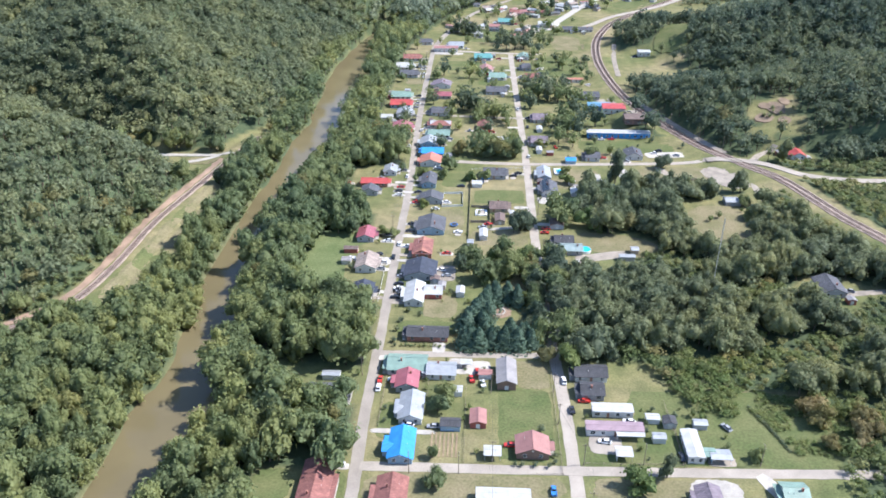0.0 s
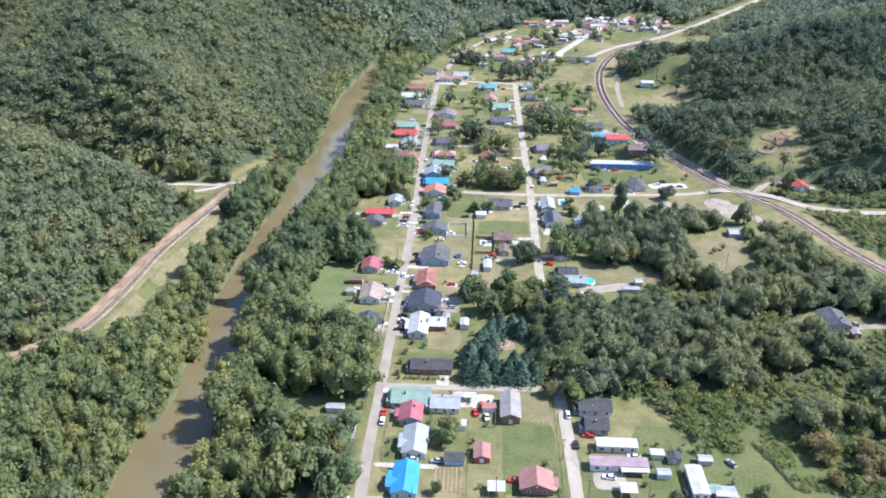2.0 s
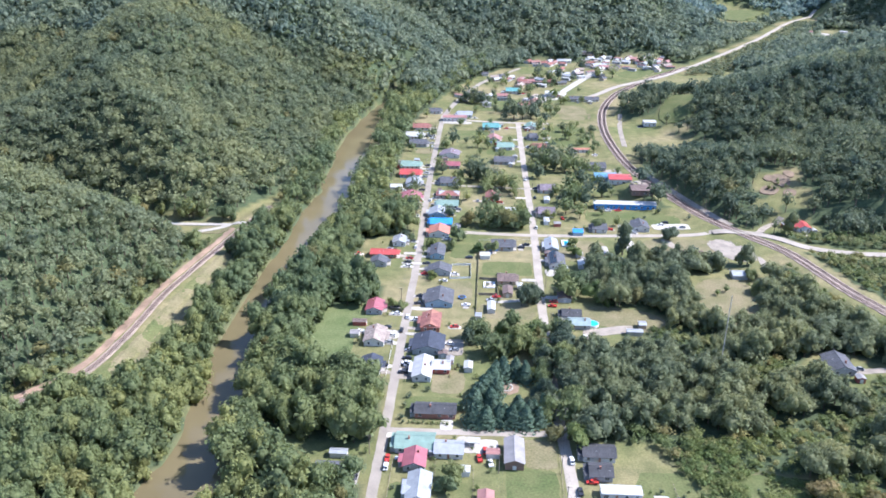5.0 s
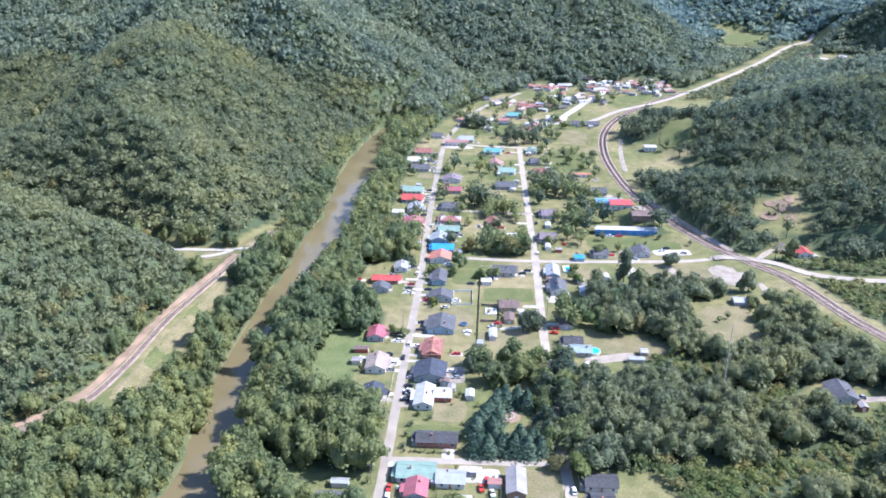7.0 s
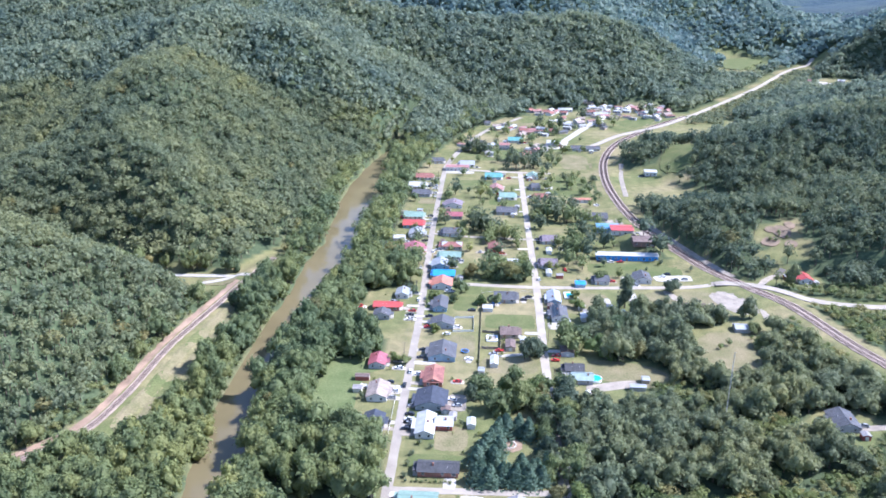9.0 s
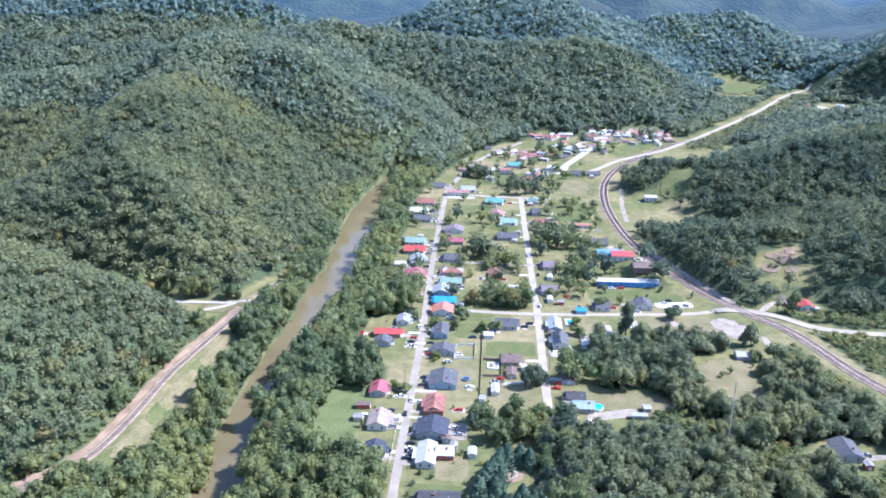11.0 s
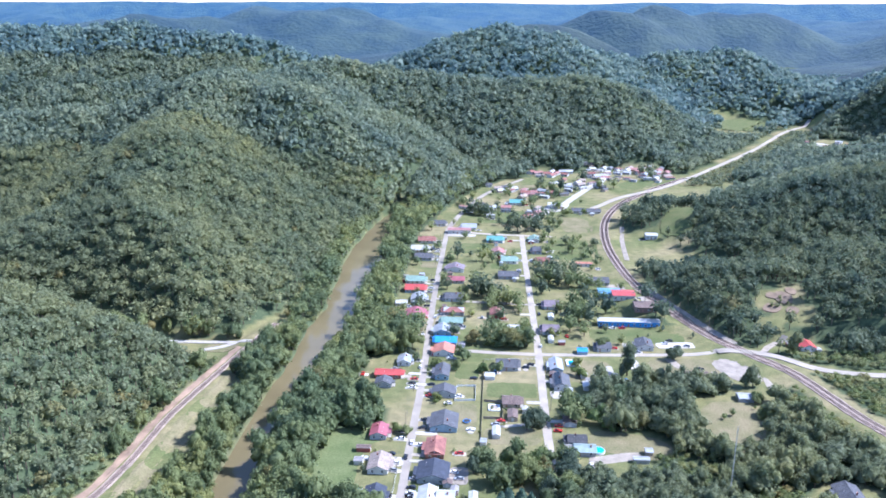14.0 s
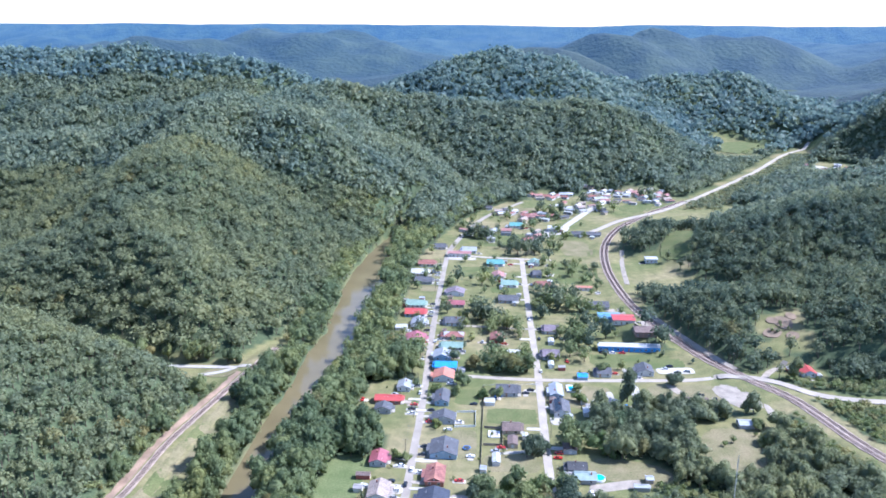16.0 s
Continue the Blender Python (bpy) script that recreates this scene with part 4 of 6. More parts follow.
    if wing:
        # a lower cross wing
        s = 1 if wing > 0 else -1
        ww, wd = abs(wing), b * 0.34
        bm = gable_body(wd, ww + a / 2 - 0.5, h - 0.3, wd * 0.2)
        bm.transform(pose(s * (a / 4 + ww / 2 + 0.2), -b * 0.1, 0, 0, 0, 90))
        part("wing", bm, wm, home)
        for sd in (-1, 1):
            bm = roof_slope(wd, ww + a / 2 - 0.5, h - 0.3, wd * 0.2, sd, 0.3)
            bm.transform(pose(s * (a / 4 + ww / 2 + 0.2), -b * 0.1, 0, 0, 0, 90))
            part("wing_roof", bm, rm, home)
    if roof == "solar_roof":
        for i in range(5):
            for j in range(2):
                bm = boxed(-0.75, -1.4, 0, 0.75, 1.4, 0.06)
                k = math.atan2(rise, a / 2)
                bm.transform(Matrix.Translation((-a / 4 + (j - 0.5) * 1.7, -b / 2 + 2.2 + i * 3.2, h + rise / 2 + 0.32 + (j - 0.5) * 1.7 * rise / (a / 2))) @ Matrix.Rotation(-k, 4, "Y"))
                part("solar_panel", bm, GLASS, home, "dark glass solar panel")
    return home


house(-19.2, 256.1, 14.4, 9.8, "x", "teal_roof", "white_siding", "house", street=-1)
house(-6.1, 252.9, 10.5, 7.8, "x", "pale_metal", "white_siding", "house", street=-1)
house(-18.4, 245.6, 7.9, 9.6, "y", "crimson_roof", "grey_siding", "house", street=-1)
house(-15.6, 230.2, 8.0, 14.0, "y", "pale_metal", "white_siding", "house", street=-1, wing=-1.6)
house(-17.2, 210.6, 7.9, 14.3, "y", "blue_roof", "blue_siding", "house", street=-1, wing=-2.2)
house(-1.5, 222.5, 6.8, 4.4, "x", "dark_shingle", "blue_siding", "shed")
house(8.0, 226.0, 5.5, 7.5, "y", "pink_roof", "red_siding", "shed")
house(12.9, 208.8, 5.4, 4.6, "x", "white_metal", "white_siding", "carport")
house(26.1, 212.0, 10.5, 8.5, "y", "pink_roof", "brown_siding", "house", street=1)
house(18.3, 251.3, 6.8, 14.4, "y", "grey_metal", "brown_siding", "barn")
house(10.4, 251.7, 4.9, 3.2, "x", "pink_roof", "white_siding", "shed")
house(49.9, 254.2, 11.7, 7.5, "x", "dark_shingle", "white_siding", "house", street=-1)
house(49.3, 243.3, 8.0, 7.5, "x", "dark_shingle", "grey_siding", "house", street=-1)
house(55.2, 232.6, 14.0, 4.6, "x", "white_metal", "white_siding", "mobile")
house(54.6, 222.7, 19.3, 4.6, "x", "mauve_metal", "white_siding", "mobile")
house(56.1, 210.6, 5.2, 4.6, "x", "white_metal", "white_siding", "carport")
house(68.6, 229.0, 4.5, 3.0, "x", "white_metal", "white_siding", "shed")
house(69.1, 219.1, 4.2, 3.0, "x", "pale_metal", "white_siding", "shed")
house(79.3, 215.3, 5.2, 13.6, "y", "white_metal", "white_siding", "mobile")
house(84.5, 226.8, 4.5, 3.0, "x", "pale_metal", "grey_siding", "shed")
house(87.4, 210.7, 6.5, 4.6, "x", "pale_metal", "blue_siding", "carport")
house(-42.4, 189.9, 9.3, 22.0, "y", "red_shingle", "brick", "house", street=1)
house(-18.4, 187.8, 9.2, 13.8, "y", "red_shingle", "white_siding", "house", street=-1)
house(16.1, 189.2, 16.5, 4.6, "x", "white_metal", "white_siding", "mobile")
house(79.3, 191.8, 7.2, 7.5, "y", "purple_shingle", "grey_siding", "house", street=-1)
house(105.9, 194.9, 7.2, 7.5, "x", "teal_roof", "white_siding", "house", street=-1)
house(-12.9, 277.5, 16.2, 7.5, "x", "dark_shingle", "brick", "house", street=-1)
house(-20.6, 308.1, 7.9, 16.0, "y", "white_metal", "white_siding", "house", street=-1)
house(-12.6, 310.6, 7.5, 7.5, "x", "white_metal", "red_siding", "house", street=-1)
house(-19.5, 329.4, 14.1, 13.9, "y", "navy_shingle", "grey_siding", "house", street=-1)
house(-20.1, 351.1, 9.0, 15.0, "y", "red_shingle", "brick", "house", street=-1, hip=True)
house(-17.5, 376.3, 13.6, 15.0, "y", "slate_shingle", "blue_siding", "house", street=-1)
house(-19.7, 410.2, 12.5, 8.7, "y", "slate_shingle", "grey_siding", "house", street=-1)
house(-22.3, 435.1, 7.9, 15.0, "y", "slate_shingle", "blue_siding", "house", street=-1)
house(-23.4, 465.7, 12.2, 11.8, "y", "orange_roof", "white_siding", "house", street=-1)
house(-23.0, 480.8, 13.3, 9.4, "x", "blue_roof", "blue_siding", "house", street=-1)
house(-26.3, 497.2, 11.1, 12.0, "y", "pale_metal", "blue_siding", "house", street=-1)
house(-20.8, 513.5, 14.0, 9.6, "x", "teal_roof", "grey_siding", "house", street=-1)
house(-20.8, 532.7, 14.0, 9.1, "x", "red_shingle", "grey_siding", "house", street=-1, hip=True)
house(-21.3, 561.1, 14.0, 12.0, "x", "slate_shingle", "white_siding", "house", street=-1)
house(-24.6, 627.6, 14.0, 12.0, "y", "purple_shingle", "white_siding", "house", street=-1)
house(-23.2, 599.1, 14.0, 8.7, "x", "crimson_roof", "grey_siding", "house", street=-1)
house(-53.4, 431.0, 14.6, 7.5, "x", "red_metal", "brick", "house", street=1)
house(-54.7, 419.1, 9.0, 7.5, "y", "slate_shingle", "grey_siding", "house", street=1)
house(-46.1, 449.3, 7.5, 9.4, "y", "pale_metal", "white_siding", "house", street=1)
house(-49.4, 364.4, 8.0, 10.6, "y", "crimson_roof", "grey_siding", "house", street=1)
house(-45.3, 335.1, 9.3, 13.2, "y", "tan_shingle", "white_siding", "house", street=1)
house(-43.7, 309.6, 8.7, 10.7, "y", "navy_shingle", "white_siding", "house", street=1)
house(-52.3, 577.4, 14.0, 12.0, "x", "red_metal", "blue_siding", "house", street=1)
house(-53.8, 597.0, 14.0, 11.4, "x", "teal_roof", "white_siding", "house", street=1)
house(-47.7, 556.3, 10.2, 12.0, "y", "pale_metal", "white_siding", "house", street=1)
house(-59.1, 547.0, 8.0, 7.0, "x", "white_metal", "white_siding", "shed")
house(-46.8, 525.5, 13.6, 12.0, "y", "crimson_roof", "white_siding", "house", street=1)
house(-54.7, 707.4, 13.7, 12.0, "x", "red_shingle", "white_siding", "house", street=1)
house(-58.2, 678.9, 14.0, 12.0, "x", "white_metal", "white_siding", "house", street=1)
house(-53.0, 656.3, 14.0, 12.0, "x", "slate_shingle", "grey_siding", "house", street=1)
house(17.2, 401.3, 9.2, 9.4, "x", "brown_shingle", "tan_siding", "house", street=1)
house(17.7, 386.7, 5.0, 9.0, "y", "brown_shingle", "tan_siding", "shed")
house(9.2, 368.5, 3.7, 9.0, "y", "white_metal", "white_siding", "shed")
house(15.3, 448.0, 12.5, 11.5, "x", "slate_shingle", "grey_siding", "house", street=1)
house(5.3, 432.3, 5.6, 5.3, "x", "white_metal", "white_siding", "shed")
house(8.7, 530.5, 7.8, 12.0, "y", "red_shingle", "red_siding", "house", street=1)
house(21.6, 505.8, 9.7, 5.1, "x", "white_metal", "white_siding", "carport")
house(6.9, 713.0, 14.0, 12.0, "x", "turquoise_roof", "blue_siding", "house", street=1)
house(17.4, 613.5, 14.0, 12.0, "x", "slate_shingle", "grey_siding", "house", street=1)
house(18.7, 652.5, 12.2, 12.0, "x", "teal_roof", "white_siding", "house", street=1)
house(9.7, 674.3, 9.7, 12.0, "y", "pink_roof", "white_siding", "house", street=1)
house(44.3, 448.2, 7.2, 15.0, "y", "pale_metal", "blue_siding", "house", street=-1)
house(45.9, 426.3, 8.7, 15.0, "y", "solar_roof", "white_siding", "house", street=-1)
house(60.4, 423.4, 4.8, 6.8, "y", "white_metal", "white_siding", "shed")
house(66.8, 435.0, 4.3, 3.0, "x", "white_metal", "white_siding", "shed")
house(77.9, 428.9, 8.7, 5.1, "x", "white_metal", "white_siding", "carport")
house(62.1, 471.4, 6.0, 6.2, "x", "blue_roof", "blue_siding", "shed")
house(75.9, 478.4, 8.5, 9.2, "x", "slate_shingle", "white_siding", "house", street=-1)
house(101.9, 483.1, 10.0, 11.4, "y", "slate_shingle", "white_siding", "house", street=-1)
house(97.6, 519.2, 40.7, 6.4, "x", "white_metal", "bright_blue", "shop")
house(111.3, 538.2, 14.5, 12.0, "x", "brown_shingle", "brown_siding", "shop")
house(100.6, 566.2, 15.6, 12.0, "x", "red_metal", "white_siding", "shop")
house(92.1, 576.2, 15.9, 12.0, "x", "pale_blue_roof", "blue_siding", "shop")
house(88.5, 603.8, 12.7, 12.0, "x", "slate_shingle", "grey_siding", "house", street=-1)
house(44.6, 504.2, 10.4, 12.0, "x", "purple_shingle", "white_siding", "house", street=-1)
house(47.9, 549.8, 10.1, 12.0, "x", "purple_shingle", "white_siding", "house", street=-1)
house(46.2, 527.8, 3.5, 7.0, "y", "white_metal", "white_siding", "shed")
house(43.8, 488.3, 3.3, 7.0, "y", "white_metal", "white_siding", "shed")
house(51.9, 354.2, 9.9, 7.5, "x", "sage_metal", "grey_siding", "house", street=-1)
house(48.9, 363.0, 9.0, 7.5, "x", "dark_shingle", "grey_siding", "house", street=-1)
house(46.9, 382.0, 6.7, 7.6, "y", "brown_shingle", "grey_siding", "shed")
house(77.7, 347.5, 7.3, 3.0, "x", "pale_metal", "grey_siding", "shed")
house(124.4, 440.6, 12.2, 7.5, "x", "brown_shingle", "brown_siding", "house", street=-1)
house(145.0, 415.7, 8.0, 6.9, "x", "pale_metal", "grey_siding", "shed")
house(203.6, 488.9, 8.6, 10.6, "y", "red_metal", "white_siding", "house", street=-1)
house(163.7, 323.6, 10.8, 13.2, "y", "slate_shingle", "grey_siding", "house", street=-1)
house(42.8, 716.6, 8.2, 12.0, "y", "teal_roof", "white_siding", "house", street=-1)
house(43.7, 682.0, 7.3, 12.0, "x", "slate_shingle", "grey_siding", "house", street=-1)
house(47.1, 652.9, 11.7, 8.7, "x", "red_shingle", "white_siding", "house", street=-1)
house(80.3, 645.7, 13.9, 4.6, "x", "orange_roof", "white_siding", "mobile")
house(29.4, 857.3, 14.0, 12.0, "x", "turquoise_roof", "white_siding", "house", street=1)
house(69.4, 844.7, 13.1, 12.0, "x", "white_metal", "white_siding", "shop")
house(92.4, 825.1, 12.8, 9.0, "x", "slate_shingle", "white_siding", "house", street=-1)
house(108.1, 823.8, 14.0, 9.0, "x", "slate_shingle", "white_siding", "house", street=-1)
house(-17.6, 754.2, 13.4, 12.0, "x", "pale_metal", "white_siding", "house", street=-1)
house(-26.3, 739.0, 21.1, 9.2, "x", "pink_roof", "white_siding", "shop")
house(-46.7, 764.9, 10.9, 9.9, "x", "slate_shingle", "white_siding", "house", street=1)
house(149.9, 730.2, 10.3, 8.8, "x", "white_metal", "white_siding", "shop")
house(-46.9, 236.7, 13.7, 9.8, "x", "slate_shingle", "white_siding", "house", street=1)
house(-47.2, 248.3, 6.4, 3.0, "x", "pale_metal", "white_siding", "shed")
house(-54.8, 348.8, 6.6, 3.2, "x", "brown_shingle", "red_siding", "shed")
house(-0.7, 241.1, 5.4, 3.6, "x", "white_metal", "white_siding", "shed")
house(-0.7, 311.6, 3.5, 5.8, "y", "white_metal", "white_siding", "shed")

house(59.6, 219.4, 9.0, 2.2, "x", "white_metal", "white_siding", "carport")
house(84.2, 211.6, 3.4, 4.0, "x", "teal_roof", "white_siding", "carport")
house(74.2, 227.4, 4.2, 4.0, "y", "dark_shingle", "grey_siding", "shed")
house(146.6, 316.8, 6.0, 3.2, "x", "pink_roof", "white_siding", "carport")
house(3.2, 257.8, 4.0, 3.0, "x", "white_metal", "white_siding", "carport")


# ---- trees of the town ----
def leafy(name, shape, mat):
    key = name + mat.name
    if key not in SHARED:
        ob = sheet(name, shape[0], shape[1], mat)
        me = ob.data
        bpy.data.objects.remove(ob)
        SHARED[key] = me
    return SHARED[key]


YELLOW_LEAF = foliage("sunlit_maple_leaf", (0.1, 0.15, 0.05), (0.125, 0.17, 0.055), (0.15, 0.18, 0.06), share=0.0, autumn=(0.14, 0.16, 0.05))
TURNING_LEAF = foliage("turning_leaf", (0.15, 0.15, 0.055), (0.18, 0.165, 0.07), (0.2, 0.18, 0.085), share=0.0, autumn=(0.2, 0.17, 0.08))
CONIFERS = [conifer(500 + k, 700, 0.13) for k in range(4)]


def trunk_mesh():
    """A tapered trunk of height 1 with five limbs."""
    bm = tube(bmesh.new(), (0, 0, -0.03), (0.01, 0, 0.55), 0.035, 0.022, 7)
    tube(bm, (0.01, 0, 0.53), (0.0, 0.01, 0.9), 0.022, 0.006, 6)
    for k in range(5):
        a, z = k * 1.31, 0.3 + 0.08 * k
        tube(bm, (0.01, 0, z), (0.2 * math.cos(a), 0.2 * math.sin(a), z + 0.2), 0.014, 0.004, 5)
    return bm


tree_count = [0]


def tree(x, y, r, h, kind):
    """A tree with its trunk and crown: b broadleaf, d dark broadleaf, y yellow-green, p pine."""
    tree_count[0] += 1
    rng = random.Random(tree_count[0] * 3 + 5)
    label = {"b": "leafy green tree on a lawn", "d": "dense dark green tree", "y": "rounded yellow-green tree on a lawn", "o": "tree turning yellow-brown in rough ground", "p": "blue-green conifer in a close group"}[kind]
    if r < 1.9:
        label = "small round green shrub on a lawn"
    t = empty("shrub" if r < 1.9 else "conifer" if kind == "p" else "tree", pose(x, y, float(land(x, y)), 0, 0, rng.uniform(0, 360)), label, "tree")
    trunk = fixed("trunk", shared("tree_trunk", trunk_mesh, BARK), t, Matrix.Diagonal((h * 0.9, h * 0.9, h * 0.8, 1)))
    if kind == "p":
        k = tree_count[0] % 4
        me = leafy("needles%d" % k, CONIFERS[k], NEEDLE)
        fixed("crown", me, t, pose(0, 0, h * 0.02) @ Matrix.Diagonal((r * 1.75, r * 1.75, h * 0.5, 1)))
    else:
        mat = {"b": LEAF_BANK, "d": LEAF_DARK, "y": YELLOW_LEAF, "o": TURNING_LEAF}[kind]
        k = tree_count[0] % 10
        me = leafy("leaves%d" % k, NEAR_CROWNS[k], mat) if r > 1.9 and y < 480 else leafy("sprays%d" % k, MID_CROWNS[k], mat)
        spread_out = 1.25 if r > 3 and y > 470 else 1.1
        fixed("crown", me, t, pose(0, 0, h * 0.47) @ Matrix.Diagonal((r * spread_out, r * spread_out, h * 0.44, 1)))
    return t


tree(-3.5, 236.0, 3.5, 8.7, "b")
tree(-6.3, 230.8, 3.0, 7.5, "b")
tree(-6.7, 207.0, 2.0, 5.1, "b")
tree(-5.5, 193.8, 3.0, 7.6, "b")
tree(43.3, 260.3, 4.8, 9.6, "y")
tree(58.5, 197.1, 4.5, 8.9, "y")
tree(68.5, 201.5, 2.9, 7.8, "d")
tree(2.4, 271.7, 3.1, 8.9, "p")
tree(7.7, 270.4, 3.3, 9.5, "p")
tree(12.9, 272.2, 3.3, 9.5, "p")
tree(17.9, 271.7, 3.3, 9.5, "p")
tree(23.2, 271.3, 3.3, 9.5, "p")
tree(28.7, 272.3, 2.8, 8.3, "p")
tree(33.5, 262.8, 2.9, 7.7, "d")
tree(4.4, 272.0, 3.4, 9.8, "p")
tree(2.8, 281.6, 3.5, 10.1, "p")
tree(6.4, 291.2, 3.6, 10.3, "p")
tree(10.2, 299.4, 3.4, 9.9, "p")
tree(14.6, 306.1, 3.5, 10.0, "p")
tree(20.0, 307.3, 3.2, 9.3, "p")
tree(20.9, 272.8, 3.2, 9.2, "p")
tree(15.2, 273.3, 2.9, 8.5, "p")
tree(26.7, 277.9, 2.7, 8.0, "p")
tree(4.2, 338.1, 4.8, 12.0, "b")
tree(8.0, 325.0, 4.7, 11.6, "b")
tree(13.7, 322.7, 5.1, 12.8, "b")
tree(20.4, 324.1, 5.2, 12.9, "b")
tree(26.2, 328.5, 4.7, 11.7, "b")
tree(31.4, 339.5, 4.5, 11.3, "b")
tree(32.0, 321.1, 4.1, 10.2, "b")
tree(33.4, 309.0, 3.5, 9.4, "d")
tree(26.6, 306.3, 2.7, 5.4, "y")
tree(-1.2, 332.4, 3.4, 9.2, "d")
tree(27.5, 376.1, 4.0, 14.4, "d")
tree(24.7, 373.8, 3.0, 10.0, "d")
tree(31.3, 379.6, 3.8, 10.3, "d")
tree(85.0, 440.8, 5.6, 16.9, "d")
tree(47.1, 384.4, 6.5, 16.2, "b")
tree(53.5, 393.7, 5.1, 12.8, "b")
tree(64.9, 381.9, 5.3, 10.5, "y")
tree(73.1, 400.3, 6.1, 15.2, "b")
tree(-11.5, 456.1, 3.8, 9.5, "b")
tree(-5.0, 567.7, 6.3, 18.8, "d")
tree(1.7, 565.7, 6.2, 18.7, "d")
tree(-8.5, 586.7, 5.2, 12.9, "b")
tree(6.7, 556.3, 4.9, 12.3, "b")
tree(16.0, 551.1, 5.7, 14.2, "b")
tree(23.6, 545.8, 5.2, 13.0, "b")
tree(2.9, 482.0, 5.8, 14.4, "b")
tree(10.1, 480.7, 6.1, 15.3, "b")
tree(17.9, 478.5, 5.7, 14.3, "b")
tree(25.9, 481.8, 5.4, 13.5, "b")
tree(6.4, 496.6, 5.2, 13.0, "b")
tree(15.6, 494.4, 4.4, 8.8, "y")
tree(-24.5, 659.0, 4.8, 14.3, "d")
tree(-29.1, 647.4, 4.2, 10.6, "b")
tree(-31.8, 594.4, 3.9, 9.8, "b")
tree(-28.4, 581.3, 3.8, 10.4, "d")
tree(-45.8, 546.6, 3.6, 9.8, "d")
tree(-42.4, 683.0, 3.5, 8.6, "b")
tree(-15.7, 545.3, 2.4, 6.5, "d")
tree(-12.9, 514.6, 1.9, 5.2, "d")
tree(-20.5, 514.0, 1.9, 5.2, "d")
tree(-3.4, 652.5, 5.2, 13.0, "b")
tree(5.2, 649.9, 3.8, 9.4, "b")
tree(41.4, 603.8, 5.7, 17.1, "d")
tree(49.1, 600.3, 6.1, 15.3, "b")
tree(56.1, 595.4, 6.1, 18.2, "d")
tree(63.6, 591.9, 6.0, 15.0, "b")
tree(71.7, 592.5, 5.6, 14.0, "b")
tree(53.5, 623.1, 5.4, 16.2, "d")
tree(62.5, 623.7, 5.4, 13.5, "b")
tree(69.4, 615.6, 4.9, 14.7, "d")
tree(42.3, 577.4, 4.2, 12.6, "d")
tree(63.1, 550.9, 5.2, 13.1, "b")
tree(71.5, 555.0, 5.3, 15.8, "d")
tree(63.9, 524.2, 5.8, 14.5, "b")
tree(71.0, 518.4, 5.3, 16.0, "d")
tree(57.4, 505.2, 4.9, 12.1, "b")
tree(66.0, 497.9, 4.4, 11.1, "b")
tree(53.4, 538.8, 4.0, 9.9, "b")
tree(84.8, 538.8, 5.1, 15.4, "d")
tree(91.8, 541.5, 3.2, 7.9, "b")
tree(115.8, 465.0, 3.8, 10.2, "d")
tree(75.5, 479.8, 3.2, 8.0, "b")
tree(88.0, 486.2, 2.9, 7.2, "b")
tree(118.3, 509.5, 1.9, 5.0, "d")
tree(135.9, 499.0, 1.5, 4.0, "d")
tree(49.4, 496.7, 2.2, 5.5, "b")
tree(28.3, 744.6, 5.8, 17.5, "d")
tree(36.2, 745.2, 6.4, 19.1, "d")
tree(44.3, 749.9, 5.3, 16.0, "d")
tree(24.5, 775.8, 5.0, 14.9, "d")
tree(52.1, 777.8, 5.5, 16.5, "d")
tree(59.7, 767.7, 4.9, 12.3, "b")
tree(-18.0, 811.3, 5.2, 15.6, "d")
tree(-9.4, 811.9, 5.2, 15.6, "d")
tree(-1.8, 803.1, 4.6, 13.7, "d")
tree(58.2, 699.3, 4.0, 10.0, "b")
tree(74.2, 683.0, 4.9, 12.2, "b")
tree(70.1, 705.6, 3.5, 9.5, "d")
tree(10.8, 768.3, 3.3, 8.9, "d")
tree(72.6, 837.6, 4.7, 9.4, "y")
tree(79.1, 809.2, 4.6, 9.1, "y")
tree(59.6, 933.1, 5.2, 15.7, "d")
tree(71.3, 913.1, 5.8, 14.4, "b")
tree(81.8, 925.7, 5.2, 15.5, "d")
tree(112.5, 978.4, 5.4, 16.3, "d")
tree(128.1, 938.4, 5.2, 13.1, "b")
tree(144.4, 939.6, 5.9, 14.7, "b")
tree(198.4, 1008.8, 6.3, 18.8, "d")
tree(190.9, 1025.9, 5.0, 14.9, "d")
tree(23.7, 921.2, 3.9, 9.7, "b")
tree(4.4, 899.2, 3.2, 8.5, "d")
tree(-35.4, 364.8, 2.3, 5.7, "b")
tree(-30.7, 436.7, 1.7, 4.2, "b")
tree(-52.6, 331.1, 1.6, 4.3, "d")
tree(-40.9, 367.4, 2.6, 5.2, "y")
tree(149.8, 412.4, 2.8, 7.0, "b")
tree(149.4, 395.8, 3.0, 7.5, "b")
tree(128.0, 392.4, 1.8, 3.6, "y")
tree(133.5, 396.6, 1.8, 4.5, "b")
tree(119.6, 420.8, 3.8, 9.5, "b")
tree(125.3, 432.1, 3.2, 8.1, "b")
tree(85.9, 230.3, 1.8, 3.6, "y")
tree(99.8, 211.2, 2.2, 5.6, "b")
tree(83.4, 232.3, 1.6, 4.0, "b")


